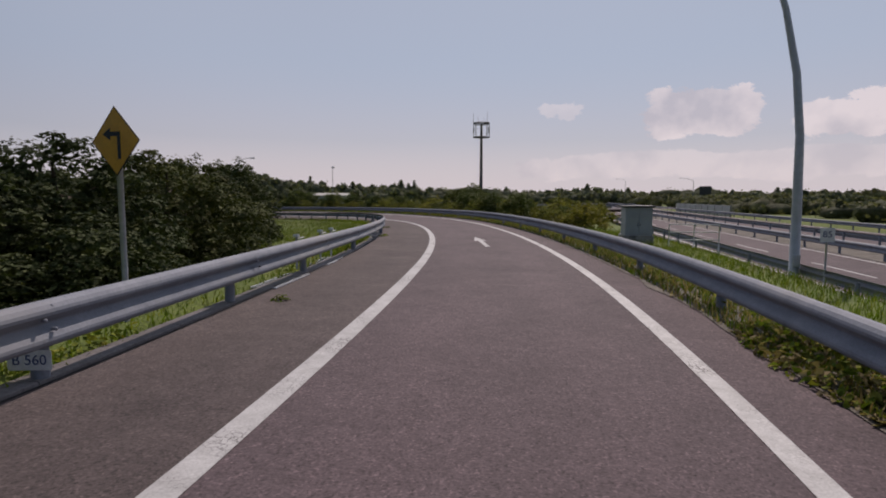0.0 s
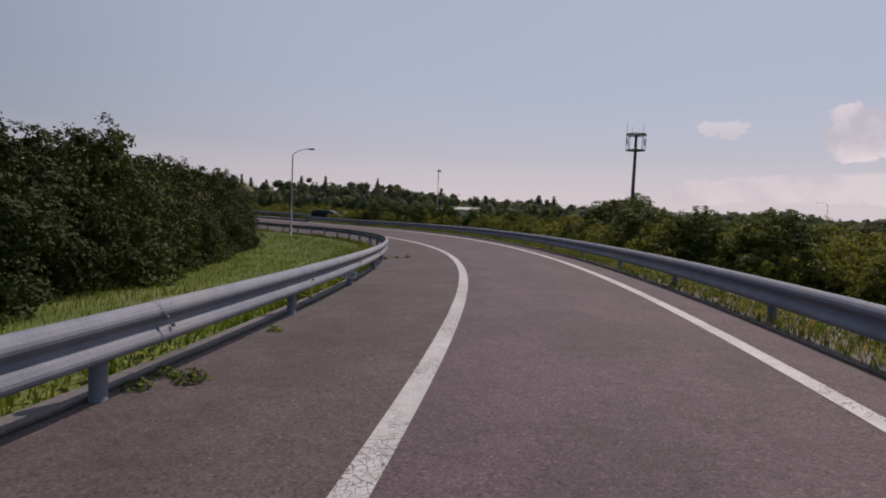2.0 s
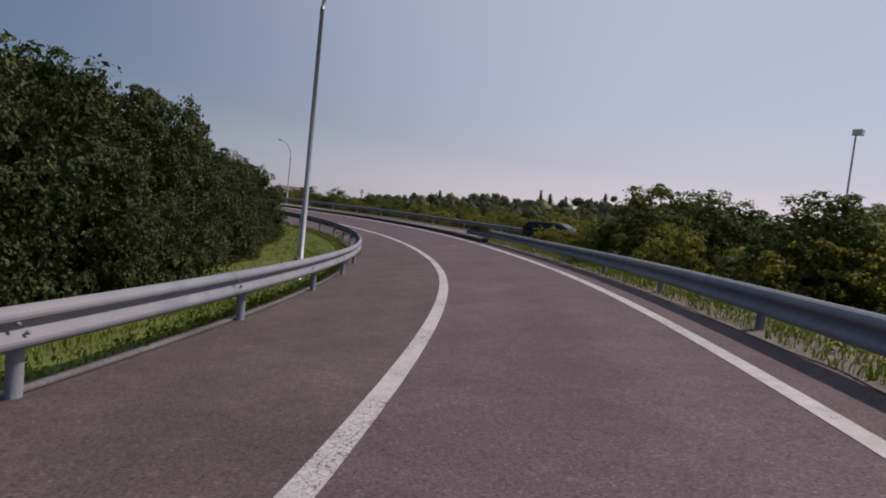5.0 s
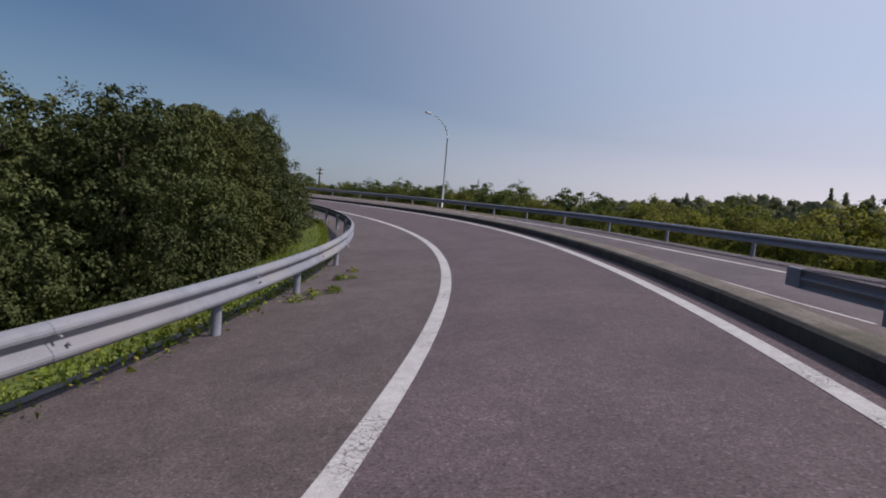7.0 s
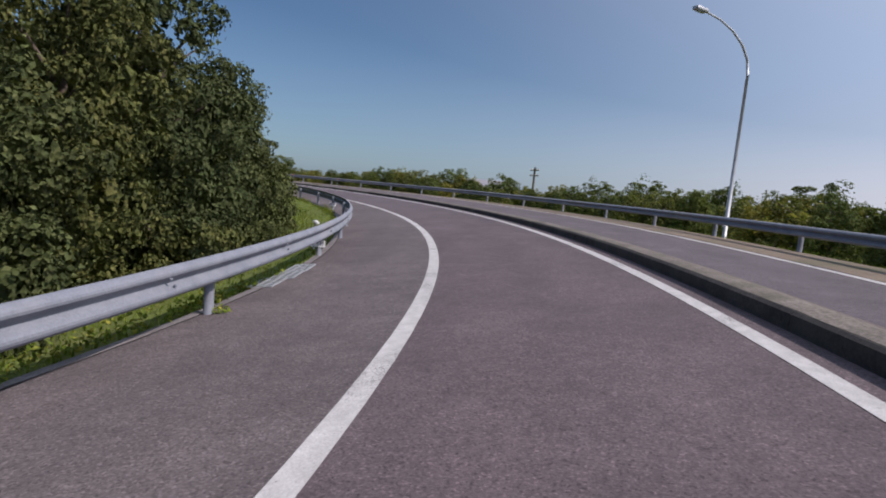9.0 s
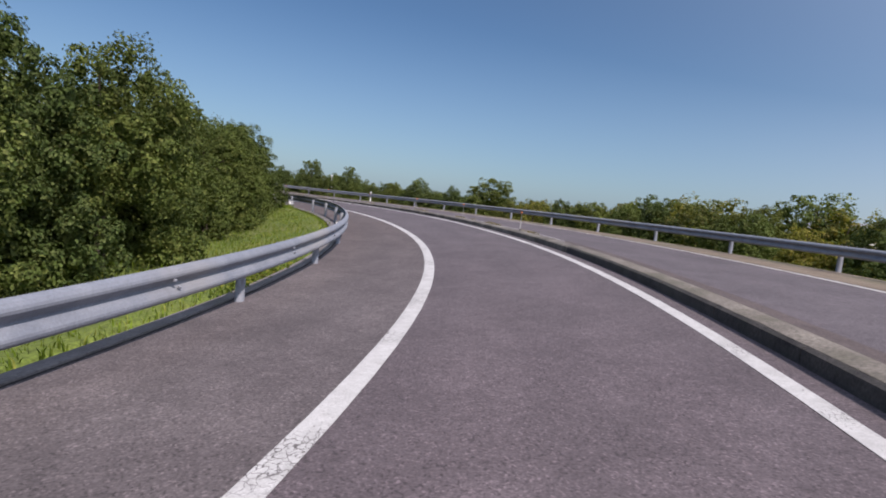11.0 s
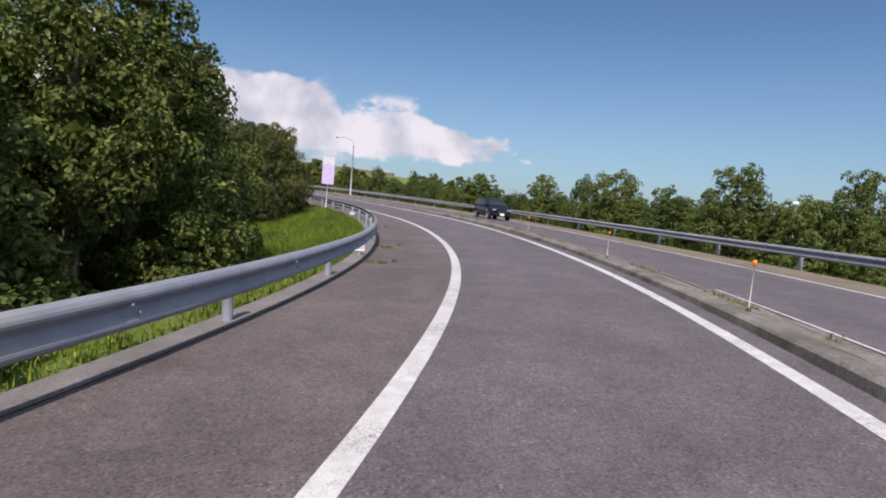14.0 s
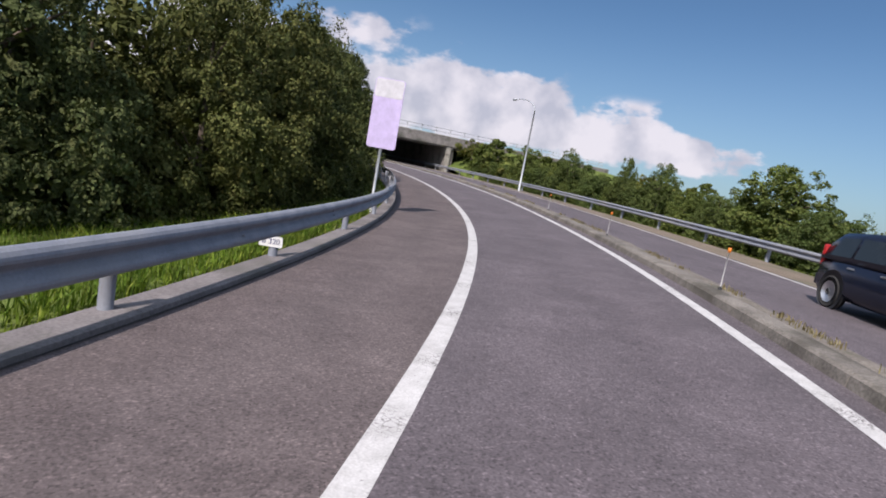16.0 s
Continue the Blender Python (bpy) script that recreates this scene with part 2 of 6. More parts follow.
DUST_SHOULDER = grainy("dusty_shoulder", ((0.3, (0.135, 0.105, 0.078)), (0.7, (0.20, 0.16, 0.12))), 1.2, 35, 0.35, 0.95, bump=0.6, bump_scale=30, big=0.6, big_colour=(0.10, 0.098, 0.06))
KERB_LEFT = grainy("kerb_weathered", ((0.3, (0.128, 0.115, 0.115)), (0.7, (0.198, 0.181, 0.181))), 1.8, 30, 0.25, 0.9, bump=0.5, bump_scale=40, big=0.7, big_colour=(0.11, 0.105, 0.095))
DUST = grainy("dusty_soil", ((0.3, (0.12, 0.105, 0.09)), (0.7, (0.2, 0.178, 0.152))), 1.5, 25, 0.35, 0.95, bump=0.8, bump_scale=25, big=0.8, big_colour=(0.09, 0.085, 0.06))
DARK_FILL = grainy("dark_fill", ((0.3, (0.022, 0.018, 0.018)), (0.7, (0.05, 0.042, 0.04))), 4, 40, 0.3, 0.95)


def leafy(name, a, b_, c, rough=0.5, through_light=0.3, leaf_scale=13.0):
    """Leaves: each island of its own tone, some light passing through."""
    m, n, l, b = material(name, rough, 0.0, 0.12)
    geo = n.new("ShaderNodeNewGeometry")
    col = ramp_node(n, l, geo.outputs["Random Per Island"], ((0.0, a), (0.55, b_), (1.0, c)))
    one = n.new("ShaderNodeObjectInfo").outputs["Random"]     # each plant of its own shade
    col = mix_node(n, l, 1.0, col, ramp_node(n, l, one, ((0.0, (0.74, 0.8, 0.85)), (0.5, (1.0, 1.0, 1.0)), (0.85, (1.14, 1.1, 0.95)), (1.0, (1.22, 1.07, 0.88)))), "MULTIPLY")
    g = ramp_node(n, l, noise_node(n, l, 0.45, 3, 0.6, geo.outputs["Position"]), ((0.3, (0.72,) * 3), (0.7, (1.25,) * 3)))
    col = mix_node(n, l, 1.0, col, g, "MULTIPLY")
    v = n.new("ShaderNodeTexVoronoi")               # leaf-sized tones and relief
    v.inputs["Scale"].default_value = leaf_scale
    l.new(geo.outputs["Position"], v.inputs["Vector"])
    bw = n.new("ShaderNodeRGBToBW")
    l.new(v.outputs["Color"], bw.inputs[0])
    g = ramp_node(n, l, bw.outputs[0], ((0.2, (0.66,) * 3), (0.55, (0.97,) * 3), (0.85, (1.28,) * 3)))
    col = mix_node(n, l, 1.0, col, g, "MULTIPLY")
    bump_node(n, l, v.outputs["Distance"], 0.7, 0.05, b)
    l.new(col, b.inputs["Base Color"])
    t = n.new("ShaderNodeBsdfTranslucent")
    l.new(mix_node(n, l, 1.0, col, (1.3, 1.4, 0.7), "MULTIPLY"), t.inputs["Color"])
    mx = n.new("ShaderNodeMixShader")
    mx.inputs[0].default_value = through_light
    l.new(b.outputs[0], mx.inputs[1])
    l.new(t.outputs[0], mx.inputs[2])
    l.new(mx.outputs[0], n["Material Output"].inputs["Surface"])
    return m


LEAF_DARK = leafy("leaf_dark", (0.046, 0.062, 0.022), (0.066, 0.084, 0.03), (0.1, 0.112, 0.044), 0.7, 0.1)
LEAF_MID = leafy("leaf_mid", (0.055, 0.08, 0.02), (0.08, 0.108, 0.028), (0.13, 0.15, 0.045), 0.6, 0.18)
LEAF_OUTER = leafy("leaf_outer", (0.07, 0.1, 0.028), (0.1, 0.133, 0.038), (0.145, 0.168, 0.054), 0.6, 0.2)
LEAF_SCRUB = leafy("leaf_scrub", (0.082, 0.104, 0.028), (0.16, 0.168, 0.048), (0.28, 0.25, 0.09), 0.6, 0.45)
GRASS_BLADE = leafy("grass_blade", (0.08, 0.13, 0.016), (0.13, 0.19, 0.028), (0.22, 0.235, 0.062), 0.75)
GRASS_LONG = leafy("grass_long", (0.085, 0.15, 0.018), (0.15, 0.22, 0.03), (0.25, 0.29, 0.06), 0.75)
BARK = grainy("bark", ((0.3, (0.06, 0.045, 0.035)), (0.7, (0.13, 0.1, 0.08))), 4, 30, 0.3, 0.9)


# ---- building helpers ----
def mesh_thing(name, verts, faces, mat, parent=None, label="", smooth_on=False, matrix=None):
    me = bpy.data.meshes.new(name)
    me.from_pydata([tuple(v) for v in verts], [], faces)
    if smooth_on:
        me.polygons.foreach_set("use_smooth", [True] * len(me.polygons))
    me.update()
    me.materials.append(mat)
    ob = new(name, me)
    if parent:
        ob.parent = parent
    if label:
        ob["label"] = label
    if matrix is not None:
        ob.matrix_local = matrix
    return ob


def part(name, bm, mat, parent=None, label="", smooth_on=False):
    me = bpy.data.meshes.new(name)
    bm.normal_update()
    bm.to_mesh(me)
    bm.free()
    if smooth_on:
        me.polygons.foreach_set("use_smooth", [True] * len(me.polygons))
    me.materials.append(mat)
    ob = new(name, me)
    if parent:
        ob.parent = parent
    if label:
        ob["label"] = label
    return ob


def strip(name, profile, s0, s1, mat, step=1.0, closed=False, parent=None, label="", smooth_on=False, wobble=None, at=on_road, caps=True):
    """A profile of (d, up) drawn along the road from s0 to s1."""
    n = max(2, int(round((s1 - s0) / step)) + 1)
    k = len(profile)
    verts, faces = [], []
    for i, s in enumerate(np.linspace(s0, s1, n)):
        for j, (d, up) in enumerate(profile):
            if wobble:
                d, up = wobble(s, j, d, up)
            verts.append(at(s, d, up))
        if i:
            a, b = (i - 1) * k, i * k
            for j in range(k if closed else k - 1):
                j2 = (j + 1) % k
                faces.append((a + j, a + j2, b + j2, b + j))
    if closed and caps:
        faces.append(tuple(range(k)))
        faces.append(tuple(reversed([(n - 1) * k + j for j in range(k)])))
    return mesh_thing(name, verts, faces, mat, parent, label, smooth_on)


def tube_mesh(points, radii, sides=8):
    """Vertices and faces of a tube through points."""
    verts, faces = [], []
    pts = [Vector(p) for p in points]
    for i, p in enumerate(pts):
        t = (pts[min(i + 1, len(pts) - 1)] - pts[max(i - 1, 0)]).normalized()
        side = t.cross(Vector((0.31, 0.95, 0.05))).normalized()
        up = t.cross(side)
        for j in range(sides):
            a = 2 * math.pi * j / sides
            verts.append(p + radii[i] * (math.cos(a) * side + math.sin(a) * up))
        if i:
            for j in range(sides):
                j2 = (j + 1) % sides
                faces.append(((i - 1) * sides + j, (i - 1) * sides + j2, i * sides + j2, i * sides + j))
    faces.append(tuple(range(sides)))
    faces.append(tuple(reversed([(len(pts) - 1) * sides + j for j in range(sides)])))
    return verts, faces


# ---- setting: ground, road, markings ----
JOIN, LAST = 118.0, 372.0                     # where the opposite ramp comes alongside; the road's end under the bridge


def knots(*pairs):
    """A smooth function of arc length through pairs of (s, value)."""
    ks, vs = zip(*pairs)
    sa = np.arange(-60.0, 420.0, 1.0)
    table = smooth(np.interp(sa, ks, vs), 5)
    return lambda s: float(np.interp(s, sa, table))


rail_left = knots((-30, -3.5), (18, -3.55), (32, -3.82), (43, -3.86), (58, -4.16), (77, -4.6), (100, -4.64), (120, -4.52), (132, -4.45), (148, -4.42), (160, -4.28), (172, -4.1), (190, -4.06), (202, -3.98), (210, -4.2), (222, -4.16), (232, -4.28), (243, -4.52), (300, -4.55))
rail_lift = knots((-30, -0.05), (24, -0.06), (56, -0.03), (70, 0.03), (82, 0.05), (113, 0.10), (125, 0.06), (142, 0.10), (156, 0.05), (168, 0.01), (200, 0.0), (215, -0.01), (228, 0.0), (240, 0.05), (300, 0.05))
rail_right = knots((-30, 2.9), (20, 2.86), (45, 2.8), (75, 2.74), (120, 2.72))
kerb_left = knots((-30, -3.62), (24, -3.64), (30, -3.8), (40, -4.0), (55, -4.3), (64, -4.42), (73, -4.7), (95, -4.8), (112, -4.95), (125, -5.1), (141, -5.2), (148, -4.75), (153, -4.25), (158, -4.4), (161, -4.6), (166, -4.38), (180, -4.35), (195, -4.24), (209, -4.28), (223, -4.12), (238, -4.32), (300, -4.4))
kerb_left_up = knots((-30, 0.035), (104, 0.035), (114, 0.012), (160, 0.012), (172, 0.03), (190, 0.035), (215, 0.035), (235, 0.055), (250, 0.075), (380, 0.09))
kerb_wide = knots((-30, 0.24), (45, 0.22), (70, 0.16), (150, 0.14), (180, 0.22), (209, 0.3), (228, 0.42), (380, 0.42))
opp_line = knots((100, 6.2), (128, 6.2), (140, 6.0), (150, 6.2), (160, 6.6), (170, 7.2), (210, 6.9), (225, 7.0), (240, 6.4), (330, 6.4))


swing = knots((64, 72), (70, 62), (80, 44), (90, 29), (98, 19), (104, 13.5), (110, 9), (116, 5.6), (120, 3.8), (124, 2.4), (127, 1.5), (130, 0.7), (133, 0.2), (138, 0), (380, 0))
opp_sink = knots((60, -0.7), (118, -0.6), (128, -0.5), (140, -0.38), (150, -0.3), (165, -0.12), (180, 0), (380, 0))
opp_fall = knots((100, 0.062), (215, 0.062), (245, 0.082), (380, 0.082))


divider_up = knots((100, 0.2), (150, 0.2), (165, 0.175), (210, 0.16), (224, 0.11), (238, 0.15), (380, 0.16))


def opp_shift(s):
    """How far the opposite ramp has swung away from ours."""
    return swing(s)


def on_opp(s, d, up=0.0):
    """Like on_road, on the opposite ramp, which lies nearly level."""
    return on_road(s, d + opp_shift(s), up + opp_sink(s) - opp_fall(s) * (d - 2.75) - np.interp(s, SA, LB) * 0.85 * opp_shift(s))


opp_rail_gap = knots((100, 1.5), (155, 1.5), (172, 1.9), (190, 2.15), (215, 2.15), (245, 2.3), (380, 2.3))


def opp_rail(s):
    return opp_line(s) + opp_rail_gap(s)


def right_edge(s):
    if s < JOIN:
        return 2.7
    return opp_rail(s) + 0.1 + opp_shift(s)


def ground_drop(s, d):
    """The ground's height over the road plane, right or left of the paved part."""
    k = kerb_left(s) - 0.2
    if d < k:
        return -0.02 - 0.85 * (1 - math.exp((d - k) / 6.0)) - 0.5 * (1 - math.exp((d - k) / 25.0))
    r = right_edge(s)
    if d > r:
        base = -0.05 if s < JOIN else opp_sink(s) - opp_fall(s) * (r - 2.75)
        return base - 1.0 * (1 - math.exp((r - d) / 6.0))
    return -0.75 if s < JOIN + 4 else -0.95


HW_Z = -0.8                                   # level of the motorway


def build_ground():
    fine_x = np.arange(-200.0, 60.0, 2.0)
    fine_y = np.arange(-80.0, 180.0, 2.0)
    grow = np.cumsum(1.6 * 1.16 ** np.arange(1, 46))
    grow = grow[grow < 4600]
    gx = np.concatenate([fine_x[0] - grow[::-1], fine_x, fine_x[-1] + grow])
    gy = np.concatenate([fine_y[0] - grow[::-1], fine_y, fine_y[-1] + grow])
    X, Y = np.meshgrid(gx, gy)
    P = np.stack([X.ravel(), Y.ravel()], 1)
    keep = (SA > -45) & (SA < LAST + 40)
    line, sa, hh = np.stack([LX, LY], 1)[keep], SA[keep], LH[keep]
    zz, bb = LZ[keep], LB[keep]
    verts = []
    for c in range(0, len(P), 4000):
        Q = P[c:c + 4000]
        D = ((Q[:, None] - line[None]) ** 2).sum(-1)
        k = D.argmin(1)
        dv = Q - line[k]
        d = dv[:, 0] * np.cos(hh[k]) + dv[:, 1] * np.sin(hh[k])
        dist = np.sqrt(D[np.arange(len(Q)), k])
        for q, s, di, ds, z, b in zip(Q, sa[k], d, dist, zz[k], bb[k]):
            di = math.copysign(ds, di)
            dc = max(-9.0, min(right_edge(s) + 1.5, di))
            bump = 0.1 * noise.noise((q[0] / 3.5, q[1] / 3.5, 0.0))
            near = z + dc * b + ground_drop(s, di) + (bump if di < -7 or di > right_edge(s) + 2 else 0)
            shift = opp_shift(s)
            if 60 < s < 134 and shift > 0 and 2.0 + shift < di < 10.5 + shift:      # bed of the opposite ramp
                near = min(near, on_opp(s, di - shift, -0.45).z)
            if q[0] > 9 and q[1] > -60 and q[0] < 34:                               # bed of the motorway
                near = min(near, HW_Z - 0.25)
            w = min(1.0, max(0.0, (ds - 30) / 110))
            far = -1.2 + 2.0 * noise.noise((q[0] / 160, q[1] / 160, 3.0))
            if q[0] > 9 and q[0] < 34:
                far = min(far, HW_Z - 0.25)
            verts.append((q[0], q[1], near * (1 - w) + far * w))
    nx, ny = len(gx), len(gy)
    faces = [(j * nx + i, j * nx + i + 1, (j + 1) * nx + i + 1, (j + 1) * nx + i) for j in range(ny - 1) for i in range(nx - 1)]
    ob = mesh_thing("ground", verts, faces, GRASS, smooth_on=True)
    return tagged(ob, "grassy uneven ground reaching out to the horizon", "ground", kind="structure")


def left_of(base):
    return lambda s, d, up: on_road(s, base(s) + 0.12 - kerb_wide(s) + d, up)


GROUND = build_ground()
BED = BVHTree.FromPolygons([v.co for v in GROUND.data.vertices], [tuple(p.vertices) for p in GROUND.data.polygons])


def ground_z(x, y):
    """The level of the ground under a place."""
    hit = BED.ray_cast(Vector((x, y, 200)), Vector((0, 0, -1)))[0]
    return hit.z if hit else -1.2


HALF = 1.75


def mark_across(ob, values, s0, lay=((100, 165, 195), (0, 0.55, 1))):
    """Note on each vertex how far across its lane it lies."""
    a = ob.data.attributes.new("across", "FLOAT", "POINT")
    n = len(ob.data.vertices) // len(values)
    a.data.foreach_set("value", list(values) * n)
    a = ob.data.attributes.new("lay", "FLOAT", "POINT")
    a.data.foreach_set("value", np.repeat(np.interp(np.linspace(s0, LAST, n), *lay), len(values)))
    return ob


tagged(mark_across(strip("road", [(-HALF, 0), (0, 0), (HALF, 0), (2.72, 0)], -30, LAST, ASPHALT), (-HALF, 0, HALF, 2.72), -30), "worn grey asphalt ramp lane curving to the left", "road", kind="structure")
tagged(mark_across(strip("road_shoulder", [(0, 0), (1, 0)], -30, LAST, SHOULDER, at=lambda s, d, up: on_road(s, kerb_left(s) * (1 - d) - HALF * d, up)), (-4.2, -HALF), -30, ((112, 140, 178, 196), (0, 0.9, 1, 0.45))),
       "brownish asphalt shoulder along the inner kerb", "road", kind="structure")
tagged(mark_across(strip("road_opposite", [(0, 0), (0.5, 0), (1, 0)], 80, LAST, ASPHALT, at=lambda s, d, up: on_opp(s, 2.7 + d * (opp_rail(s) + 0.1 - 2.7), 0.1 + up)), (-2.4, 0.2, 2.8), 80, ((80, 150), (0.6, 1))),
       "grey asphalt lane of the opposite ramp", "road", kind="structure")




def gore(s, k, up):
    """Across the paved wedge, from the divider's top (k = 0) to the opposite lane's edge (k = 1)."""
    a, b = on_road(s, 2.51, divider_up(s) - 0.006), on_opp(s, 3.02, 0.106)
    p = a * (1 - k) + b * k
    if s > 130 and k < 0.9:
        p.z = a.z * (1 - 0.25 * k) + b.z * 0.25 * k
    p.z += up
    return p


tagged(strip("road_gore", [(0, 0), (0.4, 0), (0.85, 0), (1, 0)], 119.5, 188, SHOULDER, at=gore),
       "dusty paved wedge between the divider kerb and the opposite lane", "road", kind="structure")
tagged(strip("shoulder_opposite", [(0, 0), (0.5, 0.004), (1, 0.004)], 150, LAST, DUST_SHOULDER, 1.0, at=lambda s, d, up: on_opp(s, opp_line(s) + 0.16 + d * (opp_rail(s) + 0.09 - opp_line(s) - 0.16), 0.106 + up),
             wobble=lambda s, j, d, up: (d + (0.1 * noise.noise((s * 0.6, 3.0, 2)) + 0.05 * noise.noise((s * 2.3, 1.0, 5)) if j == 0 else 0), up)),
       "dusty brown shoulder between the edge line and the outer rail", "verge", kind="structure")
tagged(strip("divider_soil", [(2.51, 0.13), (2.66, 0.125), (2.84, 0.1)], 186, LAST, DUST, 0.7,
             wobble=lambda s, j, d, up: (d + 0.06 * noise.noise((s * 1.3, j * 5.0, 1)) * j, (divider_up(s) - 0.025 if j < 2 else on_opp(s, 2.84, 0.104).z - on_road(s, 2.84).z) + 0.02 * noise.noise((s, j * 3.0, 7)) * (2 - j))),
       "dusty soil strip behind the divider kerb", "verge", kind="structure")


def edge_line(label, at, s0, s1, width=0.2, up=0.005):
    ob = strip("edge_line", [(-width / 2, up), (width / 2, up)], s0, s1, PAINT, at=at)
    return tagged(ob, label, "road marking", kind="structure")


edge_line("white cracked painted line on the inner edge of the lane", lambda s, d, up: on_road(s, d - HALF, up), -30, LAST, 0.21)
edge_line("white painted line on the outer edge of the lane", lambda s, d, up: on_road(s, d + HALF, up), -30, LAST, 0.19)
edge_line("white painted edge line on the opposite lane", lambda s, d, up: on_opp(s, opp_line(s) + d, 0.1 + up), 82, LAST, 0.17)
edge_line("faint white painted line beside the divider", lambda s, d, up: on_opp(s, 2.93 + d, 0.106 + up), 152, 222, 0.06)



def gore_line(s, d, up):
    """A worn line running out of the divider towards the opposite lane."""
    k = min(1.0, (128.5 - s) / 5.0)
    return gore(s, k, 0.008) + (on_road(s, d) - on_road(s, 0)) * 0.7


edge_line("faint worn line across the paved wedge", gore_line, 124.6, 127.6, 0.1)


def road_arrow():
    """The straight-on arrow painted on the lane."""
    outline = [(-0.075, 0.45), (0.075, 0.45), (0.075, 3.1), (0.23, 3.0), (0.0, 5.1), (-0.23, 3.0), (-0.075, 3.1)]
    s0 = 33.3
    pts = []
    for i, (d, a) in enumerate(outline):
        pts.append((d, a))
    verts = [on_road(s0 + a, 0.03 + d - 0.02 * a, 0.006) for d, a in pts]
    ob = mesh_thing("road_arrow", verts, [(0, 1, 2, 6), (6, 2, 4), (2, 3, 4), (5, 6, 4)], PAINT)
    tagged(ob, "white painted straight arrow on the lane", "road marking", kind="structure")


road_arrow()


# kerbs: lengths of concrete with open joints
def kerb(name, label, profile, s0, s1, length, mat, at):
    base = tagged(new(name), label, "kerb", kind="structure")
    s = s0
    while s < s1 - 0.5:
        strip("kerb_stone", profile, s, min(s + length, s1) - 0.012, mat, length / 3, True, base, at=at)
        s += length
    return base


kerb("kerb_left", "low concrete kerb along the inner shoulder", [(0, -0.1), (0, 0.8), (-0.08, 1.0), (-1.0, 1.0), (-1.0, -0.1)], -30, 310, 2.0, KERB_LEFT,
     lambda s, d, up: on_road(s, kerb_left(s) + d * kerb_wide(s), up * kerb_left_up(s) if up > 0 else -0.1))
tagged(strip("gutter_joint", [(0.0, 0.005), (0.02, 0.0055), (0.036, 0.005)], -30, 310, DARK_FILL, 0.5, at=lambda s, d, up: on_road(s, kerb_left(s) + d, up),
             wobble=lambda s, j, d, up: (d + (0.018 * noise.noise((s * 1.7, j * 4.0, 0.5)) if j == 2 else 0), up)), "narrow dark joint line at the foot of the kerb", "joint", kind="structure")

def on_divider(s, d, up=0.0):
    """On the divider: heights over 0 are shares of its height there."""
    return on_road(s, d, up * divider_up(s) if up > 0 else up)


DIVIDER = [(2.14, -0.1), (2.15, 0.86), (2.19, 1.0), (2.44, 1.03), (2.50, 1.0), (2.52, -0.7)]
kerb("kerb_divider", "stained divider kerb, its colour also darkened for shade, between the lanes", DIVIDER, JOIN, 186, 2.0, KERB_DARK, on_divider)
kerb("kerb_divider_grey", "weathered grey concrete divider kerb between the two lanes", DIVIDER, 186, 216, 2.0, KERB_DUSTY, on_divider)
kerb("kerb_divider_low", "crumbling dusty brown concrete divider kerb between the two lanes", [(2.13, -0.1), (2.16, 0.8), (2.21, 1.0), (2.42, 1.0), (2.52, 0.85), (2.54, -0.3)], 216, LAST, 1.2, KERB_DUSTY, on_divider)
# dust on top; also keeps the lit top paler than the darkened stones
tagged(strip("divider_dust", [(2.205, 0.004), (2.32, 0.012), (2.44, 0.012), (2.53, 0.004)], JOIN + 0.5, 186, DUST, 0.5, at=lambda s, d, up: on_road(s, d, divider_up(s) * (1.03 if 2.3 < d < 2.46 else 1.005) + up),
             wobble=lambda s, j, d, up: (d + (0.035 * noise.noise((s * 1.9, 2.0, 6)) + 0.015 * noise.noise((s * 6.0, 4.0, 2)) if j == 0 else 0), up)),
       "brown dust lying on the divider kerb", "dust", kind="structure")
tagged(strip("verge_soil", [(2.55, 0.012), (3.0, 0.01), (3.5, -0.06), (5.4, -0.4)], -30, JOIN + 2, DUST, 1.0,
             wobble=lambda s, j, d, up: (d + (0.14 * noise.noise((s * 0.9, j * 9.0, 0)) + 0.06 * noise.noise((s * 3.1, j * 5.0, 4))), up)), "weedy soil verge beside the outer rail", "verge", kind="structure")
tagged(strip("verge_grass", [(-0.10, -0.07), (-0.2, -0.075), (-0.34, 0.01), (-0.6, 0.02), (-1.2, -0.08), (-2.4, -0.28), (-4.0, -0.52)], -30, 312, GRASS, 1.0, at=left_of(kerb_left),
             wobble=lambda s, j, d, up: (d, up + 0.03 * noise.noise((s * 0.9, j * 7.0, 2)) * min(j, 1))), "bright grass verge inside the inner rail", "verge", kind="structure")


# ---- guard rails ----
W_BEAM = [(0.0, 0.0), (0.045, 0.016), (0.074, 0.038), (0.082, 0.062), (0.078, 0.085), (0.056, 0.118), (0.016, 0.158), (0.004, 0.175), (0.008, 0.19),
          (0.052, 0.226), (0.078, 0.248), (0.082, 0.272), (0.074, 0.296), (0.05, 0.326), (0.012, 0.347), (-0.012, 0.352)]


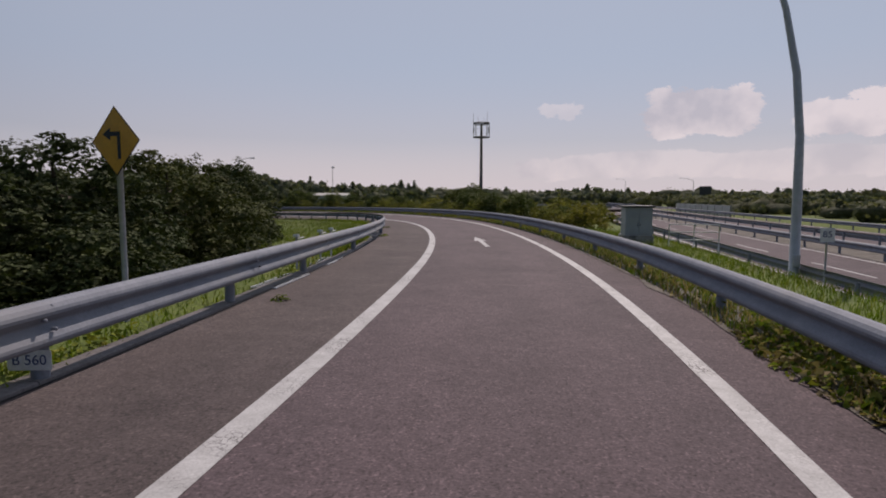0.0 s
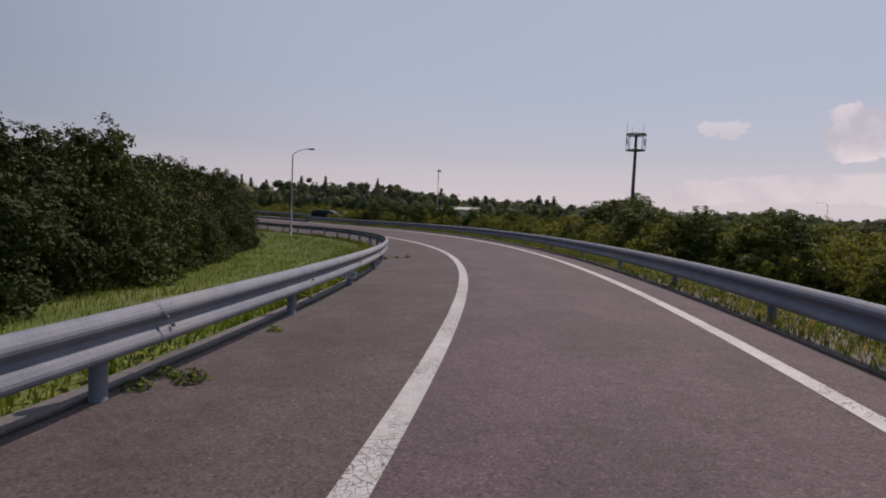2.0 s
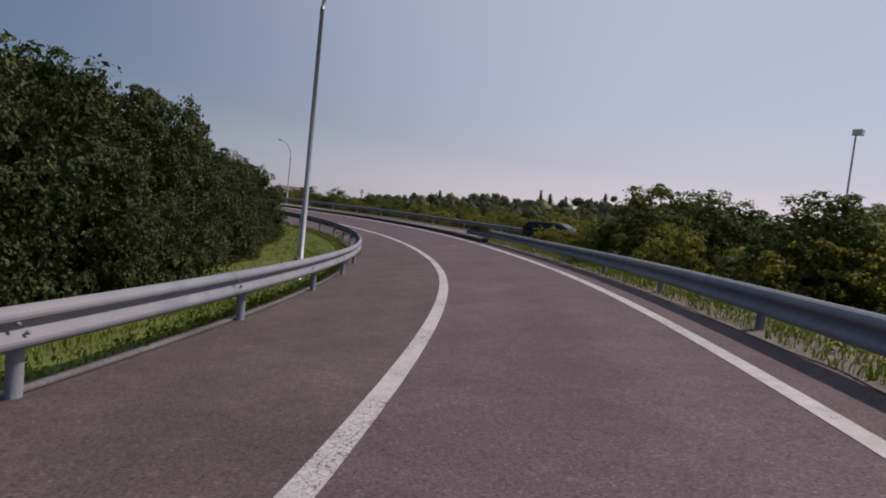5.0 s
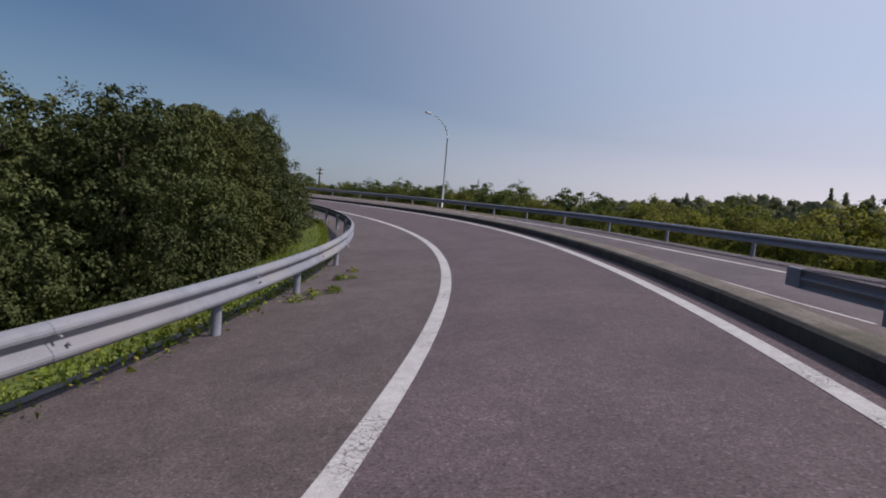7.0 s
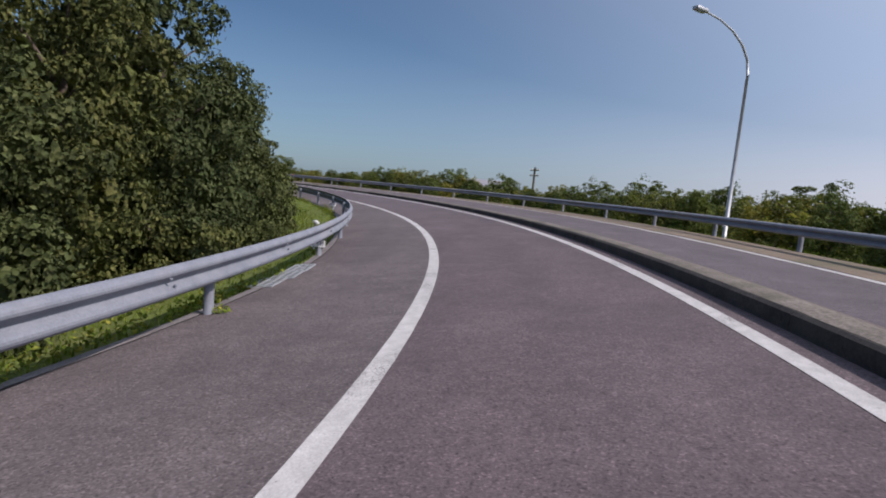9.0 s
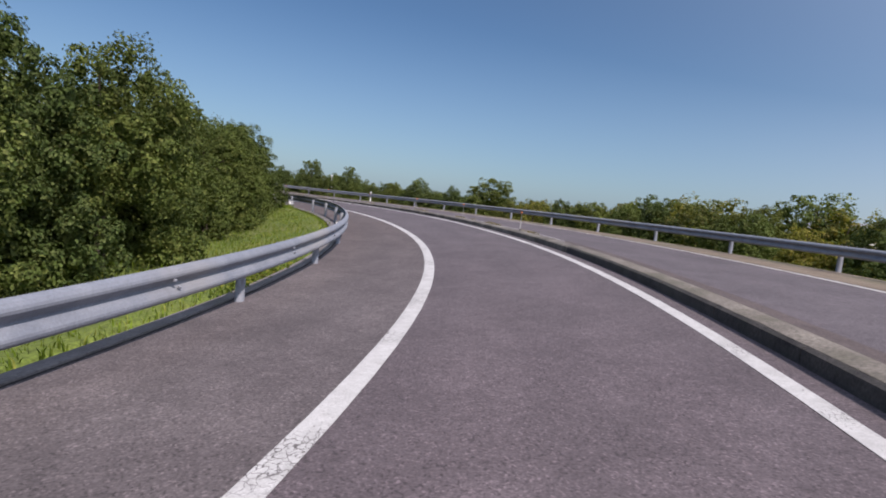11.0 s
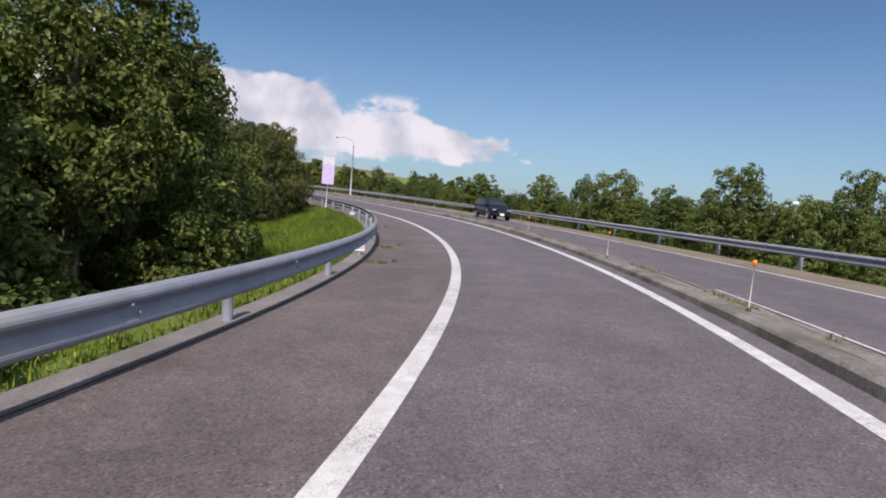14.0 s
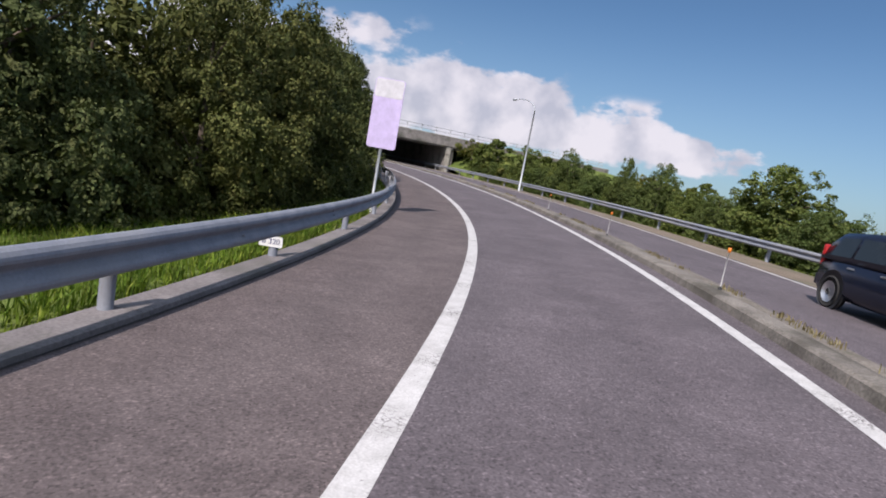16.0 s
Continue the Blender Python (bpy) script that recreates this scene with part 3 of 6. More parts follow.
def guard_rail(label, at, s0, s1, side, top=0.73, spacing=4.0, phase=0.5, ends=(False, False), group="guard rails", bolts=False, stand_at=None, deep=1.06):
    """A W-beam rail along at(s, 0); side: +1 faces right, -1 faces left."""
    rail = tagged(new("guard_rail"), label, "guard rail", group)
    rail.empty_display_size = 0.2
    front = [(side * x, top + 0.003 + (h - 0.352) * deep) for x, h in W_BEAM]
    back = [(side * (x - 0.008), top + 0.003 + (h - 0.352) * deep) for x, h in reversed(W_BEAM)]
    prof = front + back
    n = int(round((s1 - s0) / spacing))
    for i in range(n):
        a = s0 + i * spacing
        strip("beam", [(d + side * 0.004 * (i % 2), u) for d, u in prof], a - 0.12, a + spacing + 0.12, STEEL, 1.0, True, rail, smooth_on=False, at=at, caps=False)
    if bolts:                                      # splice bolts where two beams lap
        head = None
        for i in range(1, n):
            for u in (0.045, 0.15, 0.235, 0.33):
                p = at(s0 + i * spacing + (0.05 if u in (0.15, 0.33) else -0.05), side * (0.062 if 0.1 < u < 0.3 else 0.03), top - 0.37 + u)
                if head is None:
                    head = mesh_thing("bolt", *tube_mesh([(0, 0, 0), (side * 0.028, 0, 0), (side * 0.036, 0, 0)], [0.017, 0.017, 0.009], 6), STEEL, rail)
                    bolt = head
                else:
                    bolt = new("bolt", head.data)
                    bolt.parent = rail
                bolt.matrix_world = Matrix.Translation(p) @ Matrix.Rotation(radians(road_yaw(s0 + i * spacing)), 4, "Z")
    vs, fs = tube_mesh([(0, 0, -0.5), (0, 0, 0.3), (0, 0, top - 0.1), (0, 0, top - 0.07)], [0.067, 0.067, 0.067, 0.03], 12)
    first = None
    for sp in stand_at or [s0 + (i + phase) * spacing for i in range(n)]:
        p = at(sp, -side * 0.12, 0)
        if first is None:
            first = ob = mesh_thing("post", vs, fs, STEEL, rail, smooth_on=True)
        else:
            ob = new("post", first.data)
            ob.parent = rail
        ob.location = p
    for end, s, sgn in ((ends[0], s0, -1), (ends[1], s1, 1)):
        if end:                                    # rounded end shoe
            strip("end_shoe", [(side * 0.09, top - 0.36), (side * 0.095, top + 0.01), (side * -0.01, top + 0.01), (side * -0.01, top - 0.36)],
                  min(s, s + sgn * 0.35), max(s, s + sgn * 0.35), STEEL, 0.2, True, rail, at=at)
    return rail


POST_KNOTS = (-26, 20.1, 26.8, 37.6, 43.1, 55.9, 78.1, 83.3, 114.3, 119.4, 126.7, 131.4, 136.9, 149.3, 155.65, 164.1, 168.6, 173.5, 192.0, 196.0, 199.9, 203.7, 209.1, 213.6, 218.1, 222.8, 227.2, 232.6, 237.0, 240.8, 245.9, 249.6, 303)
LEFT_POSTS = [a + (b - a) * k / max(1, round((b - a) / 4.4)) for a, b in zip(POST_KNOTS, POST_KNOTS[1:]) for k in range(max(1, round((b - a) / 4.4)))]
guard_rail("galvanised steel guard rail along the inner verge", lambda s, d, up: on_road(s, rail_left(s) + d, up + rail_lift(s)), -28, 304, 1, bolts=True, stand_at=LEFT_POSTS)
guard_rail("galvanised steel guard rail along the outer verge", lambda s, d, up: on_road(s, rail_right(s) + d, up), -29.8, 118.2, -1, top=0.62, spacing=4.0, ends=(False, True))
guard_rail("steel guard rail on the grass wedge between the ramps", lambda s, d, up: on_opp(s, 2.2 + 0.17 * max(0, s - 119.5) + d, up), 83, 127, 1, top=0.7, ends=(False, True))
guard_rail("steel guard rail beyond the opposite lane", lambda s, d, up: on_opp(s, opp_rail(s) + d, 0.1 + up), 83, 367, -1, top=0.72, deep=0.82)


# ---- plants ----
def leaf_mesh(name, centres, normals, sizes, mat, rng, slim=0.5, extra=None):
    """One mesh of small pointed leaves, four corners each, with optional extra verts and faces."""
    n = len(centres)
    nn = normals / np.linalg.norm(normals, axis=1, keepdims=True)
    ref = rng.normal(size=(n, 3))
    u = np.cross(nn, ref)
    u /= np.linalg.norm(u, axis=1, keepdims=True)
    v = np.cross(nn, u)
    a = sizes[:, None]
    verts = np.stack([centres - u * a * 0.5, centres + v * a * slim * 0.5 + nn * a * 0.06, centres + u * a * 0.5 - nn * a * 0.1, centres - v * a * slim * 0.5 + nn * a * 0.06], 1).reshape(-1, 3)
    quads = np.arange(4 * n).reshape(-1, 4)
    ev, ef = extra if extra else ([], [])
    me = bpy.data.meshes.new(name)
    base = len(verts)
    allv = np.concatenate([verts, np.array(ev, float).reshape(-1, 3)]) if len(ev) else verts
    me.vertices.add(len(allv))
    me.vertices.foreach_set("co", allv.ravel())
    loops = [quads.ravel()] + [np.array(f) + base for f in ef]
    counts = np.array([4] * n + [len(f) for f in ef])
    me.loops.add(int(counts.sum()))
    me.loops.foreach_set("vertex_index", np.concatenate(loops))
    me.polygons.add(len(counts))
    me.polygons.foreach_set("loop_start", np.concatenate([[0], np.cumsum(counts)[:-1]]))
    me.polygons.foreach_set("loop_total", counts)
    me.update()
    me.validate()
    me.materials.append(mat)
    return me


def crown_mesh(name, seed, blobs, leaves, size, mat, each=120, tuft=0.36):
    """Tufts of leaves at the twig ends over the outside of overlapping clumps (x, y, z, radius), and larger leaves in the shade within."""
    rng = np.random.default_rng(seed)
    blob = np.array(blobs)
    count = leaves // each
    pick = rng.choice(len(blob), count * 30, p=blob[:, 3] ** 2 / (blob[:, 3] ** 2).sum())
    B = blob[pick]
    d = rng.normal(size=(len(pick), 3))
    d[:, 2] += 0.3
    d /= np.linalg.norm(d, axis=1, keepdims=True)
    heart = B[:, :3] + d * (B[:, 3] * rng.uniform(0.72, 1.05, len(pick)))[:, None]
    gap = np.linalg.norm(heart[:, None] - blob[None, :, :3], axis=2) / blob[None, :, 3]
    gap[np.arange(len(pick)), pick] = 9
    kept = []
    for k in np.flatnonzero((gap.min(1) > 0.8) & (heart[:, 2] > 0.04)):          # tufts keep their distance from one another
        if len(kept) == count:
            break
        if not kept or np.linalg.norm(heart[kept] - heart[k], axis=1).min() > tuft * 1.45:
            kept.append(k)
    m = len(kept)
    tip = heart[kept] - d[kept] * tuft * 0.3
    big = tuft * rng.uniform(0.65, 1.35, m)
    upright = (rng.random(m) < 0.13) & (d[kept][:, 2] > 0.4)                         # young shoots over the crown
    stretch = np.where(upright, 1.7, rng.uniform(0.6, 0.95, m))
    per = max(20, min(int(1.9 * each), int(leaves / max(1, m))))
    turn = rng.normal(size=(m * per, 3)) + np.repeat(d[kept] * 0.7 + (0, 0, 0.45), per, 0)
    turn /= np.linalg.norm(turn, axis=1, keepdims=True)
    shell = rng.uniform(0.3, 1, m * per) ** 0.45
    shell *= 1 + 0.22 * np.sin(turn[:, 0] * 7 + np.repeat(np.arange(m), per)) * np.sin(turn[:, 1] * 7 + np.repeat(np.arange(m) * 2.0, per))
    reach = turn * (np.repeat(big, per) * shell)[:, None]
    reach[:, 2] *= np.repeat(stretch, per)
    c = np.repeat(tip, per, 0) + reach
    normals = turn * 0.75 + rng.normal(size=(m * per, 3)) * 0.42 + (0, 0, 0.25)
    wide = size * rng.uniform(0.6, 1.35, m * per)
    inner = 44 * len(blob)                                                        # the shaded inside
    pick = rng.integers(0, len(blob), inner)
    q = rng.normal(size=(inner, 3))
    q /= np.linalg.norm(q, axis=1, keepdims=True)
    within = blob[pick, :3] + q * (blob[pick, 3] * rng.uniform(0.25, 0.66, inner))[:, None]
    c = np.concatenate([c, within])
    normals = np.concatenate([normals, q + rng.normal(size=(inner, 3)) * 0.5])
    wide = np.concatenate([wide, blob[pick, 3] * rng.uniform(0.32, 0.55, inner)])
    c[:, 2] = np.maximum(c[:, 2], 0.02)
    return leaf_mesh(name, c, normals, wide, mat, rng, 0.6)


def clumps(seed, height, radius, count, low=0.1):
    """Clump centres through a rounded crown reaching nearly to the ground."""
    rng = np.random.default_rng(seed)
    out = []
    for i in range(count):
        h = low + (1 - low) * (i + rng.uniform(0, 1)) / count
        wide = radius * (math.sin(math.pi * min(1.0, 0.22 + 0.75 * h)) ** 0.6)
        a = i * 2.399 + rng.uniform(-0.5, 0.5)
        q = wide * math.sqrt(rng.uniform(0.25, 0.8))
        r = radius * (rng.uniform(0.26, 0.4) if i % 3 else rng.uniform(0.13, 0.22)) * (1.12 - 0.4 * h)
        out.append((q * math.cos(a), q * math.sin(a), max(r * 0.6, h * height - r * 0.8), r))
    out.append((0, 0, height * 0.5, radius * 0.55))
    return out


def trunk_mesh(seed, height, radius):
    """A tapered leaning trunk with a few limbs, as verts and faces."""
    rng = np.random.default_rng(seed)
    lean = rng.normal(size=2) * 0.04 * height
    verts, faces = tube_mesh([(0, 0, -0.3), (lean[0] * 0.2, lean[1] * 0.2, height * 0.25), (lean[0] * 0.6, lean[1] * 0.6, height * 0.55), (lean[0], lean[1], height * 0.85)],
                             [0.028 * height, 0.022 * height, 0.014 * height, 0.004 * height], 6)
    for i in range(6):
        h = height * rng.uniform(0.2, 0.65)
        a = rng.uniform(0, 2 * math.pi)
        out = radius * rng.uniform(0.35, 0.55)
        v, f = tube_mesh([(0, 0, h), (math.cos(a) * out * 0.5, math.sin(a) * out * 0.5, h + out * 0.35), (math.cos(a) * out, math.sin(a) * out, h + out * 0.6)],
                         [0.011 * height, 0.007 * height, 0.003 * height], 4)
        faces += [tuple(k + len(verts) for k in q) for q in f]
        verts = list(verts) + list(v)
    return verts, faces


def make_tree(seed, mat, leaves, size, label, height=5.0, radius=2.5, count=26, name="tree", category="tree", low=0.08, each=85, tuft=0.4):
    """A master tree of about the given height: trunk and crown under one empty."""
    tree = tagged(new(name), label, category)
    v, f = trunk_mesh(seed, height, radius)
    mesh_thing("trunk", v, f, BARK, tree, smooth_on=True)
    crown = new("crown", crown_mesh("crown", seed, clumps(seed, height, radius, count, low), leaves, size, mat, each, tuft))
    crown.parent = tree
    return tree


def stand(master, place, scale, turn, wide=1.0, group="", label=""):
    m = Matrix.Translation(place) @ Matrix.Rotation(radians(turn), 4, "Z") @ Matrix.Diagonal((scale * wide, scale * wide, scale, 1))
    ob = copy_thing(master, m)
    if group:
        ob["group"] = group
    if label:
        ob["label"] = label
    return ob


def retire(masters):
    """Take the pattern plants away once their copies stand."""
    for ob in masters:
        for o in (*ob.children_recursive, ob):
            bpy.data.objects.remove(o)


def ground_at(s, d):
    """The ground's level at a place along the road."""
    p = on_road(s, d)
    return Vector((p.x, p.y, ground_z(p.x, p.y) - 0.03))


rng = random.Random(5)
DARK_LABEL = "dense dark green broadleaf tree leafed down to the grass"
GREEN_LABEL = "leafy mid-green broadleaf tree standing on the grass bank"
dark = [make_tree(11 + i, LEAF_DARK, 14500, 0.125, DARK_LABEL, 5.0, 2.5, 26) for i in range(4)]
near_dark = [make_tree(15 + i, LEAF_DARK, 32000, 0.093, DARK_LABEL, 5.0, 2.5, 28, each=150, tuft=0.36) for i in range(3)]
near_green = [make_tree(35 + i, LEAF_MID, 32000, 0.093, GREEN_LABEL, 5.0, 2.4, 28, low=0.12, each=150, tuft=0.36) for i in range(3)]
green = [make_tree(31 + i, LEAF_MID, 14500, 0.125, GREEN_LABEL, 5.0, 2.4, 26) for i in range(4)]
back = [make_tree(51 + i, LEAF_DARK if i < 2 else LEAF_MID, 8000, 0.16, "broadleaf tree in the thicket behind the verge", 5.0, 2.6, 26, each=55, tuft=0.42) for i in range(4)]

# the thicket inside the bend: how far in it stands, and the height of its tops over the road
thicket_in = knots((14, -9.5), (36, -9.9), (44, -11.6), (52, -12.8), (60, -13.8), (70, -14.9), (80, -15.2), (88, -14.6), (96, -13.0), (104, -12.4), (116, -12.0), (124, -11.0), (132, -9.3), (144, -9.0), (150, -7.9), (156, -7.8), (162, -8.8),
                   (170, -9.9), (180, -10.4), (190, -10.2), (200, -9.5), (206, -8.2), (212, -7.5), (220, -7.6), (226, -8.4), (230, -11), (234, -14), (243, -14.5), (250, -13), (256, -10.5), (262, -8.6), (272, -8.3), (284, -8.3), (300, -9))
thicket_top = knots((14, 2.2), (34, 2.5), (42, 2.9), (50, 3.7), (58, 4.2), (66, 4.7), (74, 5.0), (80, 4.7), (88, 5.6), (96, 5.9), (104, 6.8), (112, 6.8), (118, 6.0), (122, 4.6), (126, 4.9), (134, 4.7), (142, 5.0), (150, 5.8), (157, 6.9), (162, 4.7),
                    (170, 3.9), (176, 4.7), (184, 5.2), (190, 5.0), (194, 3.8), (201, 3.2), (204, 4.8), (210, 4.8), (218, 5.4), (226, 5.4), (234, 5.8), (240, 4.9), (248, 5.0), (252, 6.2), (256, 6.1), (266, 6.5), (274, 7.3), (284, 7.4), (300, 7.0))
for i in range(76):
    s = 17 + i * 3.75
    close = s > 104
    kinds = (near_dark if close else dark) if s < 172 or s > 250 else (near_green if close else green)
    for row in range(2):
        si = s + rng.uniform(-0.9, 0.9) + 1.7 * row
        di = thicket_in(si) - (0, 3.4)[row] + rng.uniform(-0.5, 0.5)
        p = ground_at(si, di)
        level = np.interp(si, SA, LZ) + di * np.interp(si, SA, LB)
        tall = level + thicket_top(si) + rng.uniform(-0.5, 0.4) + (0, 0.2)[row] + (0.2 if s > 250 else 0.0) - p.z
        stand((kinds if row == 0 else back[2:] if 172 < s < 250 else back[:2])[rng.randrange(3 if row == 0 else 2)], p, tall / 5.0, rng.uniform(0, 360), wide=max(0.8, 0.98 * 5.2 / tall) if row == 0 else 1.0,
              group="trees of the inner thicket")

# scrub and young trees outside the bend
scrub = [make_tree(71 + i, LEAF_SCRUB, 3600, 0.1, "yellow-green scrub bush on the outer bank", 2.2, 1.6, 20, "bush", "bush", low=0.02, each=45, tuft=0.24) for i in range(4)]
outer = [make_tree(91 + i, LEAF_OUTER, 16000, 0.11, "leafy young tree behind the outer guard rail", 4.0, 1.9, 26, low=0.03, each=70, tuft=0.27) for i in range(4)]
outer_back = [make_tree(131 + i, LEAF_OUTER, 8000, 0.14, "leafy young tree behind the outer guard rail", 4.0, 2.0, 22, low=0.03, each=50, tuft=0.36) for i in range(3)]
for i in range(112):
    s = 30 + i * 0.88 + rng.uniform(-0.4, 0.4)
    for k in range(2):
        lo = 5.0 if s > 66 else 24 - (s - 30) * 0.52
        d = lo + rng.uniform(0, 4) + k * rng.uniform(3, 16)
        if s < 34 or ground_at(s, d).x > 7.5:
            continue
        if s > 67 and opp_shift(s) + 0.8 < d < opp_shift(s) + 11.5:
            continue
        stand(scrub[rng.randrange(4)], ground_at(s, d), rng.uniform(0.6, 1.1) * (1.15 if k else 0.9), rng.uniform(0, 360), wide=rng.uniform(0.9, 1.3), group="scrub of the outer bank")
for s, d, top in ((62, 8.6, 1.7), (65, 7.5, 1.7), (66.5, 11, 1.6), (68.5, 7, 1.9), (70.5, 9, 1.6), (72.5, 12, 1.2), (74.5, 8.6, 2.3), (78, 11.5, 2.3), (82, 15.5, 2.2), (86, 8, 1.6), (91, 7.2, 1.8), (95, 6.6, 2.0), (97.5, 8, 1.8), (100.5, 6.3, 2.1), (103, 9, 1.9), (106, 7, 2.2), (108.5, 6.2, 2.8), (58.6, 11, 0.6)):
    stand(outer[rng.randrange(4)], ground_at(s, d), (on_road(s, d, top).z - ground_at(s, d).z) / 4.0, rng.uniform(0, 360), wide=1.35, group="young trees of the outer bank")
bank_top = knots((128, 2.0), (143, 2.3), (148, 1.9), (158, 2.7), (168, 2.7), (178, 2.3), (188, 2.3), (195, 3.0), (203, 2.6), (208, 2.3), (213, 2.6), (220, 2.3), (226, 2.8), (233, 3.6), (240, 3.9), (244, 3.2), (249, 3.9), (253, 2.8),
                 (258, 3.6), (263, 3.1), (268, 3.9), (273, 3.0), (283, 3.6), (298, 3.9), (320, 3.9))
for i in range(124):
    s = 128 + i * 1.53 + rng.uniform(-0.6, 0.6)
    for k in range(2):
        d = opp_rail(s) + opp_shift(s) + 2.6 + rng.uniform(0, 2.5) + k * 4.5
        p = ground_at(s, d)
        tall = np.interp(s, SA, LZ) + bank_top(s) * (rng.uniform(0.58, 0.78) if s > 205 else rng.uniform(0.65, 0.9) if k == 0 else rng.uniform(1.0, 1.2) if i % 3 == 0 else rng.uniform(0.75, 1.0)) - p.z
        kind = scrub if (rng.random() < 0.4 or s < 148) and s < 215 else outer
        size = 2.2 if kind is scrub else 4.0
        if k and kind is outer:
            kind = outer_back
        stand(kind[rng.randrange(len(kind))], p, tall / size, rng.uniform(0, 360), wide=rng.uniform(0.9, 1.2) if k == 0 or i % 3 else 1.3, group="bushes behind the outer rail")
for s, top, wide in ((211, 3.25, 2.0), (216, 2.3, 1.0), (220.2, 2.8, 1.5), (224, 2.4, 1.2), (230.6, 3.7, 1.4), (236.3, 4.3, 1.75), (241.5, 3.3, 1.2), (246, 4.25, 2.2), (249.6, 3.8, 1.3), (254.9, 4.05, 1.75), (264.8, 4.2, 2.4),
                     (274.8, 3.9, 1.4), (279, 4.2, 0.9), (287, 4.2, 1.6), (295, 4.4, 2.0)):          # the taller trees of the outer bank, each standing clear
    p = ground_at(s, opp_rail(s) + opp_shift(s) + 3.2)
    k = (np.interp(s, SA, LZ) + top - p.z) / 4.0
    stand(outer[rng.randrange(4)], p, k, rng.uniform(0, 360), wide=wide / (1.8 * k), group="trees behind the outer rail", label="rounded broadleaf tree standing clear behind the outer guard rail")
retire(dark + green + near_dark + near_green + back + scrub + outer + outer_back)


def grass_stuff(name, label, count, area, tall, mat, seed):
    """Upright bent blades spread over area(rng) -> place."""
    r = np.random.default_rng(seed)
    verts, faces = np.zeros((count * 5, 3)), []
    for i in range(count):
        p = np.array(area(r))
        a = r.uniform(0, 2 * math.pi)
        h = tall * r.uniform(0.45, 1.3)
        w = 0.005 + 0.009 * r.random()
        ux, uy = math.cos(a), math.sin(a)
        bend = h * r.uniform(0.1, 0.7)
        b = r.uniform(0, 2 * math.pi)
        mid = p + (math.cos(b) * bend * 0.3, math.sin(b) * bend * 0.3, h * 0.6)
        verts[5 * i:5 * i + 5] = (p + (ux * w, uy * w, -0.02), p - (ux * w, uy * w, 0.02), mid - (ux * w * 0.8, uy * w * 0.8, 0), mid + (ux * w * 0.8, uy * w * 0.8, 0), p + (math.cos(b) * bend, math.sin(b) * bend, h))
        k = 5 * i
        faces += [(k, k + 1, k + 2, k + 3), (k + 3, k + 2, k + 4)]
    ob = mesh_thing(name, verts, faces, mat)
    return tagged(ob, label, "grass", kind="stuff")


def verge_left(r):
    s, d = r.uniform(10, 285), 0.05 + abs(r.normal(0, 1.1))
    q = on_road(s, kerb_left(s) - kerb_wide(s) - d, -0.03 - 0.13 * max(0.0, d - 0.3))
    return tuple(q)


def verge_right(r):
    s, d = r.uniform(10, 120), 2.6 + abs(r.normal(0, 0.7))
    return tuple(on_road(s, d, 0.0 - 0.13 * max(0.0, d - 3.1)))


grass_stuff("verge_blades", "long bright grass blades along the inner rail", 48000, verge_left, 0.14, GRASS_BLADE, 3)


def rail_grass(r):
    """Longer grass standing under and behind the inner rail."""
    while True:
        s = r.uniform(30, 78) if r.random() < 0.5 else r.uniform(206, 252)
        if noise.noise((s * 0.6, 51.0, 0.0)) + 0.5 * noise.noise((s * 2.3, 17.0, 0.0)) > r.uniform(-0.4, 0.4):
            break
    d = 0.1 + abs(r.normal(0, 0.28))
    return tuple(on_road(s, kerb_left(s) - kerb_wide(s) - d, -0.05 - 0.13 * max(0.0, d - 0.3)))


grass_stuff("rail_blades", "long dark green grass standing under the inner rail", 9000, rail_grass, 0.26, GRASS_LONG, 12)
grass_stuff("outer_blades", "rough grass and weeds along the outer rail", 18000, verge_right, 0.13, GRASS_BLADE, 4)


def open_grass(r):
    """The grass between the inner rail and the thicket."""
    while True:                                    # in tufts and thinner patches
        s = r.uniform(16, 262)
        q = on_road(s, kerb_left(s) - r.uniform(1.2, 9.0))
        if noise.noise((q.x * 0.8, q.y * 0.8, 4.0)) + 0.6 * noise.noise((q.x * 2.6, q.y * 2.6, 9.0)) > r.uniform(-0.7, 0.35):
            break
    dk = (q.xy - on_road(s, kerb_left(s)).xy).length
    return (q.x, q.y, max(ground_z(q.x, q.y), on_road(s, kerb_left(s) - dk).z + float(np.interp(dk, (0.2, 0.5, 1.2, 2.4, 4.0), (0.0, 0.0, -0.08, -0.28, -0.52)))) if dk < 3.95 else ground_z(q.x, q.y))


grass_stuff("field_blades", "bright green tufted grass between the inner rail and the thicket", 62000, open_grass, 0.18, GRASS_BLADE, 8)


def meadow(r):
    """Longer grass where the verge widens near the end."""
    while True:                                    # in tufts and hollows
        s = r.uniform(224, 264)
        q = on_road(s, kerb_left(s) - kerb_wide(s) - 0.15 - 8.0 * r.random() ** 1.3)
        if noise.noise((q.x * 0.9, q.y * 0.9, 2.0)) + 0.8 * noise.noise((q.x * 2.9, q.y * 2.9, 7.0)) > r.uniform(-0.45, 0.45):
            break
    dk = (q.xy - on_road(s, kerb_left(s)).xy).length
    strip_z = on_road(s, kerb_left(s) - dk).z + float(np.interp(dk - kerb_wide(s), (0.2, 0.5, 1.2, 2.4, 4.0), (0.0, 0.0, -0.08, -0.28, -0.52)))
    return (q.x, q.y, (max(ground_z(q.x, q.y), strip_z) if dk < 3.9 else ground_z(q.x, q.y)) - 0.02)


